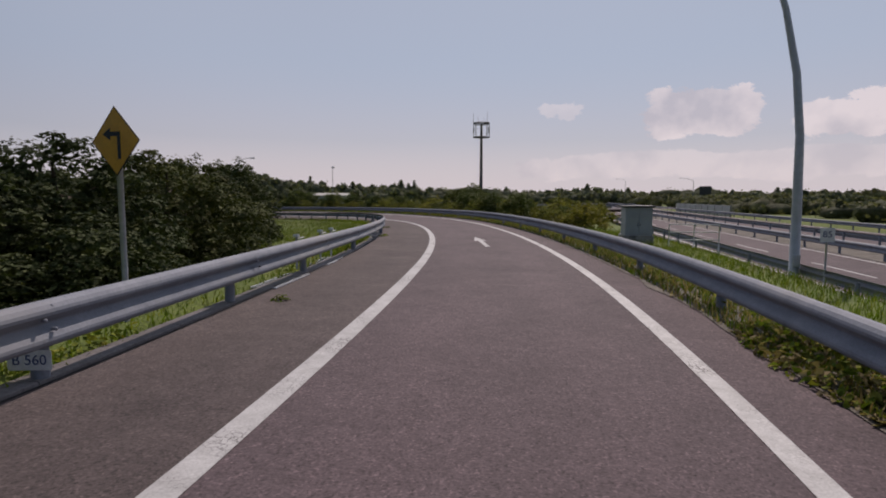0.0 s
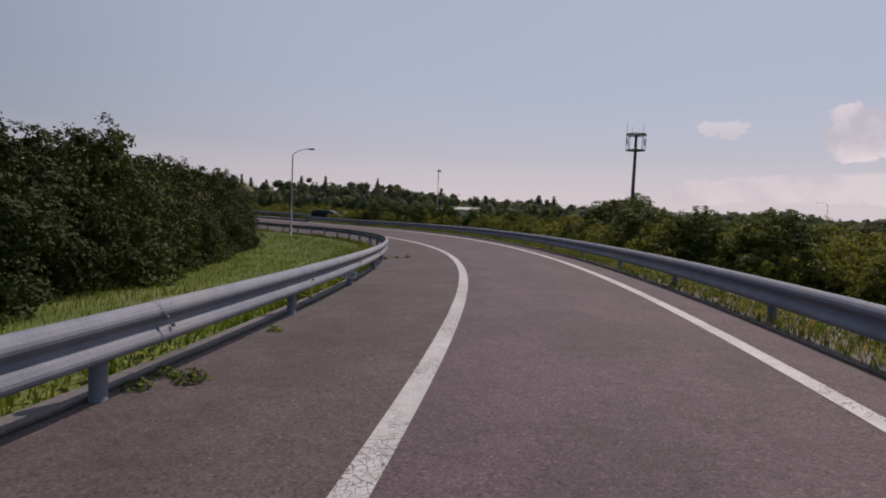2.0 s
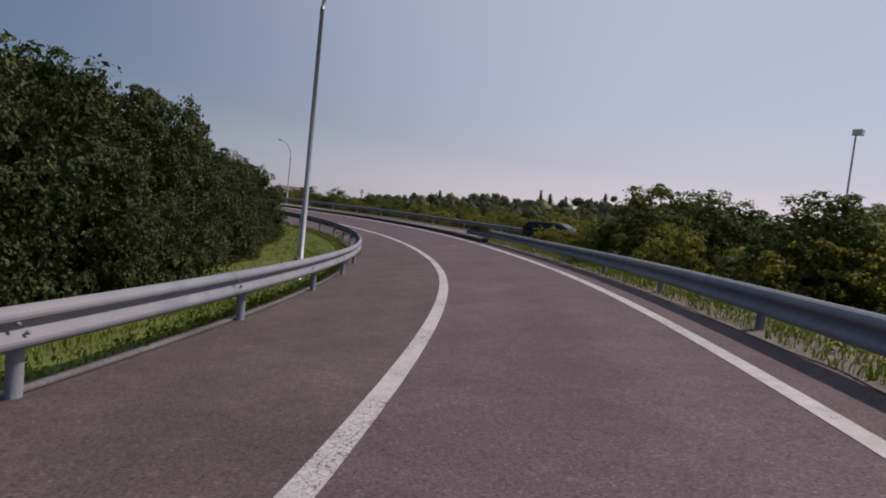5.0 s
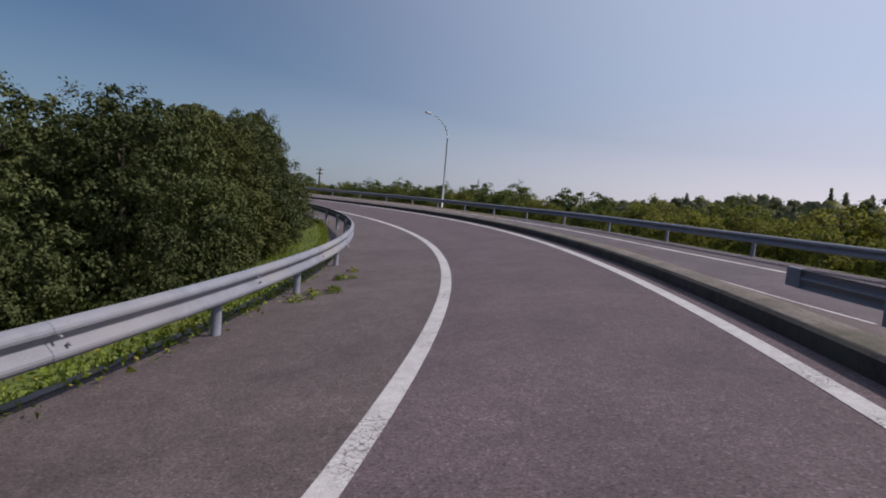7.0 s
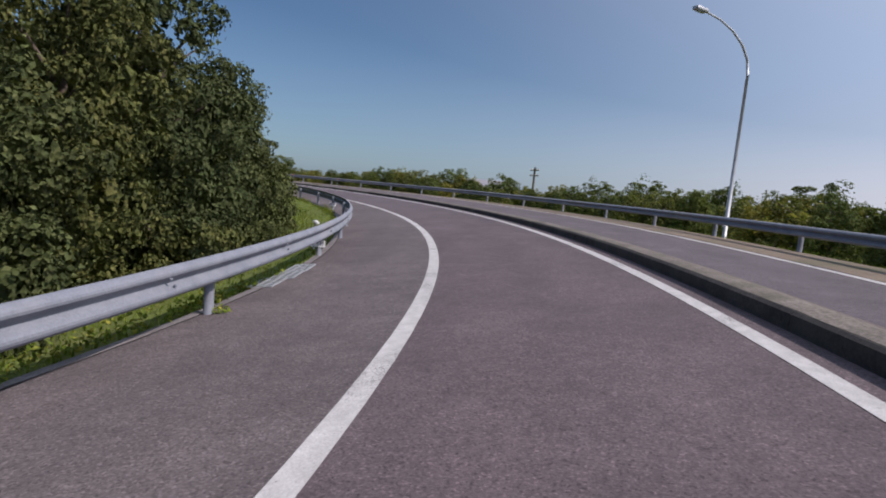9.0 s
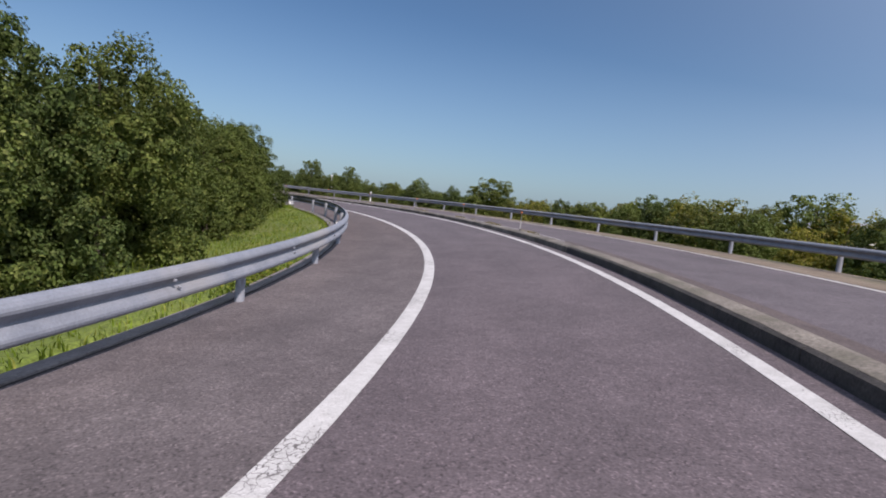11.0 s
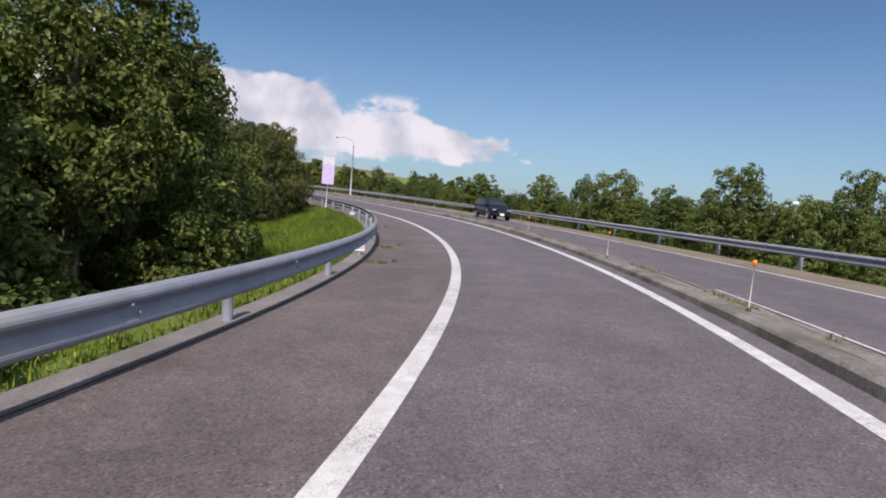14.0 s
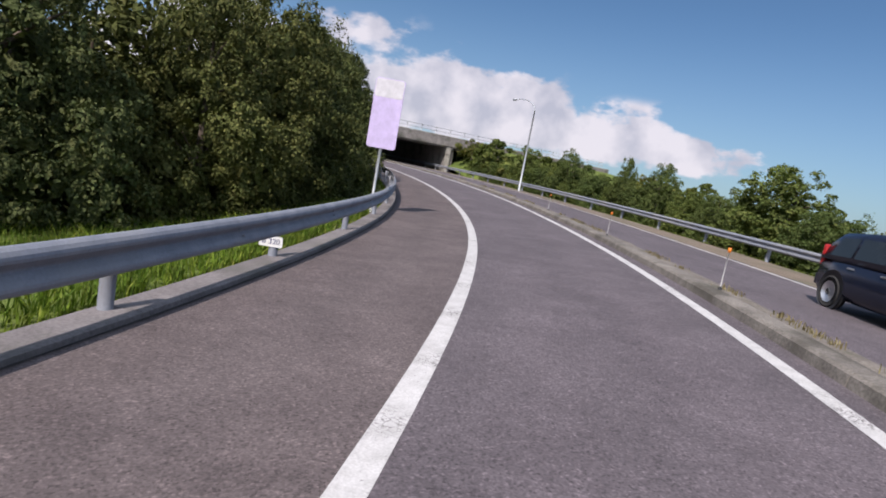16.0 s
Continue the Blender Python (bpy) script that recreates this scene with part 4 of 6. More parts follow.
grass_stuff("meadow_blades", "long soft green grass on the widening verge", 42000, meadow, 0.27, GRASS_LONG, 10)


def tussocks(r):
    """A few taller clumps in the meadow."""
    k = int(r.integers(0, 46))
    s = 226 + 34 * ((k * 0.618) % 1.0) + r.normal(0, 0.13)
    d = 0.7 + 6.0 * ((k * 0.755) % 1.0) ** 1.2 + r.normal(0, 0.13)
    q = on_road(s, kerb_left(s) - kerb_wide(s) - d)
    return (q.x, q.y, (max(ground_z(q.x, q.y), q.z - 0.13 * d)) - 0.03)


grass_stuff("tussock_blades", "taller light green tussocks in the verge grass", 5200, tussocks, 0.46, GRASS_LONG, 14)


# ---- things ----
def plain(name, colour, rough=0.5, metal=0.0, spread=0.12, scale=5.0):
    """A painted or metal surface with slight mottling."""
    lo, hi = tuple(c * (1 - spread) for c in colour), tuple(min(1.0, c * (1 + spread)) for c in colour)
    return grainy(name, ((0.3, lo), (0.7, hi)), scale, 40, 0.06, rough, metal)


WHITE = plain("white_enamel", (0.72, 0.72, 0.71), 0.45)
BLACK = plain("black_paint", (0.02, 0.02, 0.022), 0.5)
YELLOW = plain("sign_yellow", (0.62, 0.30, 0.02), 0.4)
SIGN_WHITE = plain("sign_faded_white", (0.55, 0.54, 0.57), 0.5)
LAVENDER = plain("sign_faded_lavender", (0.50, 0.42, 0.64), 0.5)
GALV = plain("galvanised_pole", (0.42, 0.44, 0.46), 0.5, 0.45)
DARK_METAL = plain("dark_metal", (0.06, 0.065, 0.07), 0.55, 0.3)
CABINET = plain("cabinet_grey", (0.36, 0.38, 0.40), 0.55, 0.0, 0.1, 1.5)
ORANGE = plain("reflector_orange", (0.75, 0.20, 0.02), 0.3)
CAR_NAVY = plain("car_paint_navy", (0.012, 0.015, 0.03), 0.18, 0.2, 0.05)
CAR_BLACK = plain("car_paint_black", (0.012, 0.012, 0.013), 0.2, 0.2, 0.05)
RUBBER = plain("tyre_rubber", (0.02, 0.02, 0.02), 0.85)
ALLOY = plain("alloy_rim", (0.55, 0.56, 0.58), 0.3, 0.8)
LENS = plain("lamp_lens", (0.30, 0.31, 0.33), 0.12, 0.2)
RED_LENS = plain("tail_lens_red", (0.35, 0.02, 0.02), 0.15)
CAR_GLASS = plain("tinted_glass", (0.02, 0.024, 0.026), 0.05)
WALL_PALE = plain("pale_render", (0.55, 0.53, 0.50), 0.85, 0.0, 0.12, 0.6)
ROOF_GREY = plain("roof_grey", (0.28, 0.28, 0.30), 0.7)
ROOF_BROWN = plain("roof_brown", (0.16, 0.11, 0.09), 0.8)
WOOD_POLE = grainy("wood_pole", ((0.3, (0.12, 0.10, 0.08)), (0.7, (0.22, 0.19, 0.16))), 5, 40, 0.2, 0.9)
LEAF_WEED = leafy("leaf_weed", (0.075, 0.12, 0.018), (0.13, 0.18, 0.032), (0.24, 0.23, 0.055), 0.8)
# greyer, paler leaves: the haze of distance is put into this base colour
LEAF_FAR_HAZE = leafy("leaf_far_haze", (0.095, 0.115, 0.082), (0.13, 0.148, 0.1), (0.17, 0.182, 0.118), 0.7)
DRY = leafy("dry_stalk", (0.20, 0.15, 0.08), (0.30, 0.23, 0.12), (0.40, 0.32, 0.18), 0.8)


def block(size, centre=(0, 0, 0), bevel=0.0):
    bm = bmesh.new()
    bmesh.ops.create_cube(bm, size=1.0, matrix=Matrix.Translation(centre) @ Matrix.Diagonal((*size, 1)))
    if bevel:
        bmesh.ops.bevel(bm, geom=bm.edges[:], offset=bevel, segments=2, affect="EDGES", profile=0.6)
    return bm


def pipe(name, points, radii, mat, parent, sides=10, label=""):
    v, f = tube_mesh(points, radii if hasattr(radii, "__len__") else [radii] * len(points), sides)
    return mesh_thing(name, v, f, mat, parent, label, True)


def ngon(name, outline, thick, mat, parent, label="", y=0.0):
    """An upright plate in the x-z plane, its front at y, thick behind it."""
    k = len(outline)
    verts = [(x, y, z) for x, z in outline] + [(x, y + thick, z) for x, z in outline]
    faces = [tuple(range(k)), tuple(reversed(range(k, 2 * k)))] + [(i, i + k, (i + 1) % k + k, (i + 1) % k) for i in range(k)]
    return mesh_thing(name, verts, faces, mat, parent, label)


def rounded(w, h, r, cz=0.0, n=4):
    out = []
    for cx, cy, a0 in ((w / 2 - r, h / 2 - r, 0), (-w / 2 + r, h / 2 - r, 90), (-w / 2 + r, -h / 2 + r, 180), (w / 2 - r, -h / 2 + r, 270)):
        for i in range(n + 1):
            a = radians(a0 + 90 * i / n)
            out.append((cx + r * math.cos(a), cz + cy + r * math.sin(a)))
    return out


def lettering(name, text, size, mat, parent, x=0.0, y=0.0, z=0.0):
    """Letters standing upright, read from -y."""
    cu = bpy.data.curves.new("letters", "FONT")
    cu.body, cu.size, cu.align_x, cu.align_y, cu.extrude = text, size, "CENTER", "CENTER", 0.001
    tmp = bpy.data.objects.new("letters", cu)
    me = bpy.data.meshes.new_from_object(tmp)
    bpy.data.objects.remove(tmp)
    me.materials.clear()
    me.materials.append(mat)
    ob = new(name, me)
    ob.parent = parent
    ob.matrix_local = Matrix.Translation((x, y, z)) @ Matrix.Rotation(radians(90), 4, "X")
    return ob


def set_at(ob, place, turn=0.0):
    ob.matrix_world = Matrix.Translation(place) @ Matrix.Rotation(radians(turn), 4, "Z")
    return ob


def grounded(x, y, sink=0.05):
    return Vector((x, y, ground_z(x, y) - sink))


FIGURES = plain("figures_blue", (0.03, 0.045, 0.15), 0.5)
# distance plates on the inner rail's posts
PLATES = ((20.1, "B 560"), (37.6, "B 540"), (55.9, "B 520"), (78.1, "B 500"), (119.4, "B 460"), (155.65, "B 420"), (173.5, "B 400"), (192.0, "B 380"), (209.1, "B 360"), (227.2, "B 340"), (249.6, "B 320"))
for s, text in PLATES:
    plate = tagged(new("distance_plate"), "small white enamel distance plate with dark figures on a rail post", "sign", "distance plates")
    ngon("panel", rounded(0.34, 0.16, 0.015), 0.004, WHITE, plate)
    lettering("lettering", text, 0.115, FIGURES, plate, y=-0.003)
    ngon("clamp", rounded(0.16, 0.035, 0.01), 0.03, GALV, plate, y=0.004)
    set_at(plate, on_road(s - 0.08, rail_left(s) - 0.14, 0.25 + rail_lift(s)), road_yaw(s) + 10)

# round reflectors on stalks behind the inner rail
for s in (26.6, 28.4, 29.45, 155.3):
    ref = tagged(new("rail_reflector"), "white round reflector on a bracket behind the guard rail", "reflector", "reflectors on the inner rail")
    pipe("stalk", [(0, 0, -0.62), (0, 0, 0.0)], 0.02, GALV, ref, 8)
    pipe("disc", [(0, 0, -0.005), (0, 0, 0.0), (0, 0, 0.04), (0, 0, 0.05)], [0.05, 0.062, 0.062, 0.045], WHITE, ref, 14)
    part("bracket", block((0.022, 0.42, 0.022), (0.02, 0.2, -0.035), 0.004), WHITE, ref)
    set_at(ref, on_road(s, rail_left(s) - 0.18, 0.77 + rail_lift(s)), road_yaw(s))

# slim delineators on the divider
MARKER_GREY = plain("marker_grey", (0.42, 0.42, 0.41), 0.7)
for s in (191.5, 198.5, 205.2, 212.7, 219.8, 227.3, 236.7, 244, 251.3, 259, 267):
    post = tagged(new("delineator"), "thin greyish white marker post with orange reflector on the divider", "delineator", "delineators on the divider")
    pipe("base", [(0, 0, 0), (0, 0, 0.03), (0, 0, 0.05)], [0.035, 0.03, 0.012], BLACK, post)
    pipe("post", [(0, 0, 0.03), (0, 0, 0.66)], [0.008, 0.007], MARKER_GREY, post, 8)
    pipe("reflector", [(0, 0, 0.64), (0, 0, 0.645), (0, 0, 0.715), (0, 0, 0.72)], [0.012, 0.028, 0.028, 0.01], ORANGE, post, 10)
    set_at(post, on_road(s, 2.46, divider_up(s)), road_yaw(s))


# street lamps
def street_lamp(label, base, top_z, head, r0=0.085, lift=0.8):
    lamp = tagged(new("street_lamp"), label, "street lamp", "street lamps")
    b, h = Vector(base), Vector(head)
    up = top_z - b.z
    over = Vector((h.x - b.x, h.y - b.y, 0))
    rise = h.z - top_z
    pipe("pole", [(0, 0, -0.2), (0, 0, up * 0.5), (0, 0, up)], [r0, r0 * 0.8, r0 * 0.6], GALV, lamp, 12)
    pipe("arm", [(0, 0, up - 0.05)] + [tuple(over * (1 - math.cos(k * math.pi / 2)) + Vector((0, 0, up + rise * math.sin(k * math.pi / 2)))) for k in (0.2, 0.4, 0.6, 0.8, 1.0)],
         [r0 * 0.6, r0 * 0.58, r0 * 0.5, r0 * 0.45, r0 * 0.42, r0 * 0.4], GALV, lamp, 10)
    bm = block((0.62, 0.24, 0.14), (0, 0, 0), 0.05)
    bm.transform(Matrix.Translation(over + Vector((0, 0, up + rise))) @ Matrix.Rotation(math.atan2(over.y, over.x), 4, "Z") @ Matrix.Translation((0.22, 0, 0)))
    part("lamp_head", bm, GALV, lamp, "flat grey lamp head", True)
    bm = block((0.36, 0.17, 0.03), (0, 0, 0), 0.01)
    bm.transform(Matrix.Translation(over + Vector((0, 0, up + rise - 0.075))) @ Matrix.Rotation(math.atan2(over.y, over.x), 4, "Z") @ Matrix.Translation((0.25, 0, 0)))
    part("lens", bm, LENS, lamp, "clear lamp lens")
    part("base_box", block((0.2, 0.06, 0.35), (0, -r0 - 0.01, 0.75), 0.01), GALV, lamp)
    return set_at(lamp, b)


street_lamp("grey steel street lamp with short arm inside the bend", grounded(-39, 88.4), 6.5, (-37.3, 88.8, 7.3))
street_lamp("tall grey steel street lamp behind the outer rail", grounded(-95.7, 107.6), 6.4, (-93.5, 105.5, 8.0))
street_lamp("tall grey street lamp with curved arm near the bridge", grounded(-111.3, -12.7), 7.3, (-108.7, -16.2, 8.5))


def bowed_lamp(label, base):
    """A tall lamp whose pole bows over towards the ramp."""
    lamp = tagged(new("street_lamp"), label, "street lamp", "street lamps")
    pts = [(0.06, 0, -0.2), (0.04, 0, 2.5), (0.0, 0, 5.0), (-0.2, 0, 7.0), (-0.62, 0, 9.0), (-1.0, 0, 10.2), (-1.7, 0, 11.3), (-2.6, 0, 11.8)]
    pipe("pole", pts, [0.165, 0.15, 0.13, 0.12, 0.1, 0.085, 0.07, 0.05], GALV, lamp, 14)
    part("lamp_head", block((0.7, 0.28, 0.15), (-2.9, 0, 11.82), 0.05), GALV, lamp, "flat grey lamp head", True)
    part("lens", block((0.4, 0.18, 0.03), (-2.95, 0, 11.735), 0.01), LENS, lamp, "clear lamp lens")
    part("base_box", block((0.22, 0.06, 0.4), (0.05, -0.17, 0.9), 0.01), GALV, lamp)
    return set_at(lamp, base)


bowed_lamp("thick grey street lamp pole bowed over the ramp verge", grounded(9.5, 37.7))
street_lamp("street lamp with curved arm beside the motorway", grounded(48.7, 206.6), 7.0, (44.9, 206.6, 8.1), 0.11)
street_lamp("far street lamp beside the motorway", grounded(36, 262), 8.5, (33, 262, 9.6), 0.1)


# yellow warning sign at the start of the bend
def warning_sign():
    sign = tagged(new("warning_sign"), "yellow diamond warning sign with black left-turn arrow on a post", "sign")
    h = 0.39
    zc = 2.07
    pipe("post", [(0, 0.035, -1.3), (0, 0.035, zc + 0.3)], 0.032, GALV, sign, 10)
    ngon("panel", [(0, zc - h), (h, zc), (0, zc + h), (-h, zc)], 0.004, BLACK, sign, "black-edged diamond panel")
    h -= 0.02
    face = ngon("face", [(0, zc - h), (h, zc), (0, zc + h), (-h, zc)], 0.003, YELLOW, sign, "faded yellow face", y=-0.0035)
    arrow = [(0.035, -0.2), (0.085, -0.2), (0.085, 0.105), (-0.075, 0.105), (-0.075, 0.15), (-0.2, 0.08), (-0.075, 0.01), (-0.075, 0.055), (0.035, 0.055)]
    ngon("arrow", [(x, zc + z) for x, z in arrow], 0.003, BLACK, sign, "black bent arrow", y=-0.007)
    for z in (-0.15, 0.15):
        part("bracket", block((0.2, 0.03, 0.03), (0, 0.018, zc + z), 0.006), GALV, sign)
    p = on_road(22.1, -4.4)
    return set_at(sign, p, -14)


warning_sign()


# aerial tower far ahead
def aerial_tower():
    tower = tagged(new("aerial_tower"), "slender steel aerial tower with a round cage of antennas", "tower")
    g = ground_z(-32.3, 343.4)
    zb, r, tall = 36.0 - g, 4.6, 8.0
    pipe("mast", [(0, 0, -0.5), (0, 0, zb * 0.5), (0, 0, zb + tall)], [1.0, 0.85, 0.6], DARK_METAL, tower, 14)
    for z, rr in ((zb, r), (zb + tall, r), (zb + tall * 0.93, r * 0.98)):
        pts = [(rr * math.cos(a), rr * math.sin(a), z) for a in np.linspace(0, 2 * math.pi, 25)]
        pipe("ring", pts, 0.22, DARK_METAL, tower, 6)
    for i in range(8):
        a = 2 * math.pi * i / 8 + 0.2
        x, y = r * math.cos(a), r * math.sin(a)
        pipe("upright", [(x, y, zb), (x, y, zb + tall)], 0.14, DARK_METAL, tower, 6)
        pipe("spoke", [(0, 0, zb), (x, y, zb)], 0.16, DARK_METAL, tower, 6)
        pipe("top_spoke", [(0, 0, zb + tall), (x, y, zb + tall)], 0.12, DARK_METAL, tower, 6)
        if i % 2 == 0:
            part("antenna_panel", block((0.5, 0.5, 3.4), (x * 0.92, y * 0.92, zb + tall * 0.52), 0.05), WHITE, tower, "white antenna panel")
    for x, y, h in ((-r, 0, 5.5), (r * 0.75, -1, 6.0), (1, r, 3.5), (-1.5, -r * 0.9, 3.0)):
        pipe("whip", [(x, y, zb + tall - 1), (x, y, zb + tall + h)], [0.09, 0.05], DARK_METAL, tower, 5)
    part("platform", block((2.6, 2.6, 0.12), (0, 0, zb + 0.2)), DARK_METAL, tower)
    set_at(tower, (-32.3, 343.4, g))


aerial_tower()


# slender posts and poles
def marker_pole(label, x, y, top, r=0.05, mat=WHITE, cap=True):
    p = grounded(x, y, 0.1)
    pole = tagged(new("marker_pole"), label, "pole", "slim poles")
    pipe("shaft", [(0, 0, -0.1), (0, 0, top - p.z)], [r, r * 0.85], mat, pole, 10)
    if cap:
        pipe("cap", [(0, 0, top - p.z - 0.02), (0, 0, top - p.z + 0.05), (0, 0, top - p.z + 0.07)], [r * 1.2, r * 1.2, r * 0.6], mat, pole, 10)
    return set_at(pole, p)


marker_pole("white concrete pole behind the outer rail", -135.7, 39.6, 2.5, 0.09)
marker_pole("pale concrete pole among bushes", -121.4, -7.1, 1.9, 0.09)
marker_pole("white marker post behind the outer rail", *on_opp(223.5, 9.3).xy, on_opp(223.5, 9.3).z + 0.95, 0.07)


def box_pole(label, x, y, top):
    p = grounded(x, y, 0.1)
    pole = tagged(new("camera_pole"), label, "pole")
    pipe("shaft", [(0, 0, 0), (0, 0, top - p.z)], [0.06, 0.04], GALV, pole, 8)
    part("head_box", block((0.45, 0.35, 0.3), (0.1, 0, top - p.z), 0.03), WHITE, pole)
    set_at(pole, p)


box_pole("thin steel pole with a small box head", -35.9, 115.6, 7.4)


def utility_pole(label, x, y, top, arms=2, turn=0.0):
    p = grounded(x, y, 0.2)
    h = top - p.z
    pole = tagged(new("utility_pole"), label, "utility pole", "utility poles")
    pipe("shaft", [(0, 0, 0), (0, 0, h)], [0.16, 0.1], WOOD_POLE, pole, 10)
    for i in range(arms):
        z = h - 0.3 - 0.6 * i
        part("crossarm", block((1.6, 0.1, 0.12), (0, 0, z), 0.02), WOOD_POLE, pole)
        for x1 in (-0.7, -0.3, 0.3, 0.7):
            pipe("insulator", [(x1, 0, z + 0.05), (x1, 0, z + 0.2)], [0.04, 0.05], WHITE, pole, 6)
    set_at(pole, p, turn)


utility_pole("wooden utility pole with crossarms in the fields", -134.3, 95.9, 4.2, 2, 40)
utility_pole("wooden utility pole far off in the fields", -160, 150, 5.0, 2, 20)
utility_pole("wooden utility pole far off in the fields", -120, 190, 6.5, 2, 10)


def pylon(label, x, y, tall):
    p = grounded(x, y, 0.3)
    ob = tagged(new("pylon"), label, "pylon", "pylons on the horizon")
    w = tall * 0.09
    for sx in (-1, 1):
        for sy in (-1, 1):
            pipe("leg", [(sx * w, sy * w, 0), (sx * w * 0.35, sy * w * 0.35, tall * 0.6), (0, 0, tall)], [0.3, 0.25, 0.15], GALV, ob, 5)
    for k, z in enumerate((0.62, 0.76, 0.88)):
        pipe("arm", [(-tall * (0.16 - 0.02 * k), 0, tall * z), (tall * (0.16 - 0.02 * k), 0, tall * z)], 0.2, GALV, ob, 5)
    for i in range(5):
        z0, z1 = tall * 0.12 * i, tall * 0.12 * (i + 1)
        k0, k1 = w * (1 - 0.65 * z0 / tall / 0.6), w * (1 - 0.65 * z1 / tall / 0.6)
        pipe("brace", [(-k0, -k0, z0), (k1, -k1, z1)], 0.14, GALV, ob, 4)
        pipe("brace", [(k0, k0, z0), (-k1, k1, z1)], 0.14, GALV, ob, 4)
    set_at(ob, p, 30)


pylon("steel lattice pylon far off over the fields", -640, 250, 26)
pylon("steel lattice pylon far off over the fields", -520, 420, 22)


# utility cabinet and railing between the ramp and the motorway
def utility_cabinet():
    cab = tagged(new("utility_cabinet"), "grey steel utility cabinet with flat roof on a concrete plinth", "cabinet")
    x0, y0, w, dp = 5.25, 45.65, 1.25, 1.6
    g = min(ground_z(x0, y0), ground_z(x0 + w, y0 + dp)) - 0.1
    top = 1.62 - g
    part("plinth", block((w + 0.16, dp + 0.16, 0.55), (w / 2, dp / 2, 0.2), 0.02), CONCRETE_PALE, cab, "pale concrete plinth")
    part("body", block((w, dp, top - 0.47), (w / 2, dp / 2, 0.47 + (top - 0.47) / 2), 0.015), CABINET, cab)
    part("roof", block((w + 0.24, dp + 0.24, 0.1), (w / 2, dp / 2, top + 0.05), 0.02), DARK_METAL, cab, "dark flat roof slab")
    for i in range(2):
        door = part("door", block((w / 2 - 0.06, 0.03, top - 0.65), (w * (0.25 + 0.5 * i), -0.012, 0.47 + (top - 0.47) / 2), 0.008), CABINET, cab)
        hx = w * (0.25 + 0.5 * i) + (0.26 if i == 0 else -0.26)
        part("handle", block((0.03, 0.04, 0.16), (hx, -0.04, 1.0), 0.008), DARK_METAL, door)
        for k in range(5):
            part("louvre", block((0.4, 0.02, 0.025), (w * (0.25 + 0.5 * i), -0.034, top - 0.45 + 0.05 * k), 0.004), CABINET, door)
    set_at(cab, (x0, y0, g))
    rail = tagged(new("hand_railing"), "white tubular steel railing beside the utility cabinet", "railing")
    for i in range(3):
        pipe("post", [(1.1 * i, 0, -0.4), (1.1 * i, 0, 1.0)], 0.025, WHITE, rail, 8)
    for z in (0.3, 0.65, 1.0):
        pipe("bar", [(-0.02, 0, z), (2.22, 0, z)], 0.022, WHITE, rail, 8)
    set_at(rail, (7.0, 44.4, ground_z(7.0, 44.4) + 0.05), 4)


utility_cabinet()


# ---- the motorway alongside ----
def along(x0):
    return lambda s, d, up: Vector((x0 + d, s, HW_Z + up))


for name, label, x0, x1 in (("motorway_near", "grey asphalt carriageway of the motorway", 9.95, 16.4), ("motorway_median", "gravelly strip between the motorway carriageways", 16.4, 21.2),
                            ("motorway_far", "grey asphalt far carriageway of the motorway", 21.2, 28.8)):
    tagged(strip(name, [(0, 0), (x1 - x0, 0)], -55, 420, DUST if "median" in name else ASPHALT, 8, at=along(x0)), label, "road", kind="structure")
for x0 in (10.5, 16.1, 21.7, 28.3):
    edge_line("white painted edge line on the motorway", along(x0), -55, 420, 0.18)
for i in range(40):
    for x0 in (13.3, 25.0):
        edge_line("white painted lane dash on the motorway", along(x0), -30 + 10 * i, -25 + 10 * i, 0.14)
guard_rail("galvanised steel guard rail beside the motorway", along(9.75), -20, 260, 1, top=0.72, group="motorway guard rails")
guard_rail("galvanised steel guard rail on the motorway median", along(16.65), -4, 260, -1, top=0.72, group="motorway guard rails")
guard_rail("galvanised steel guard rail on the motorway median", along(20.9), -4, 260, 1, top=0.72, group="motorway guard rails")
guard_rail("galvanised steel guard rail beyond the motorway", along(29.1), 0, 260, -1, top=0.72, group="motorway guard rails")


def kilometre_sign():
    sign = tagged(new("kilometre_sign"), "small white kilometre plate on a thin post beside the motorway", "sign")
    pipe("post", [(0, 0.03, -0.1), (0, 0.03, 1.95)], 0.03, GALV, sign, 8)
    ngon("panel", rounded(0.40, 0.43, 0.03, 1.79), 0.006, WHITE, sign)
    lettering("lettering", "85", 0.27, FIGURES, sign, y=-0.004, z=1.80)
    set_at(sign, (9.78, 36.1, HW_Z), -4)


kilometre_sign()


def motorway_sign():
    sign = tagged(new("road_sign_board"), "dark sign board on two posts beside the motorway", "sign")
    for x in (-1.0, 1.0):
        pipe("post", [(x, 0.1, 0), (x, 0.1, 6.6)], 0.1, GALV, sign, 8)
    part("panel", block((3.4, 0.1, 2.6), (0, 0, 5.4), 0.03), DARK_METAL, sign)
    set_at(sign, grounded(50.5, 200.0, 0.2))


motorway_sign()


def sound_wall():
    wall = tagged(new("sound_wall"), "pale concrete panel wall beyond the motorway", "wall")
    for i in range(9):
        part("panel", block((0.15, 3.9, 1.9), (0, 4.0 * i + 2, 0.95), 0.015), WALL_PALE, wall)
        part("wall_post", block((0.24, 0.2, 2.05), (0, 4.0 * i, 1.02), 0.01), CONCRETE_PALE, wall)
    set_at(wall, (30.6, 112, HW_Z - 0.3), 0)


sound_wall()


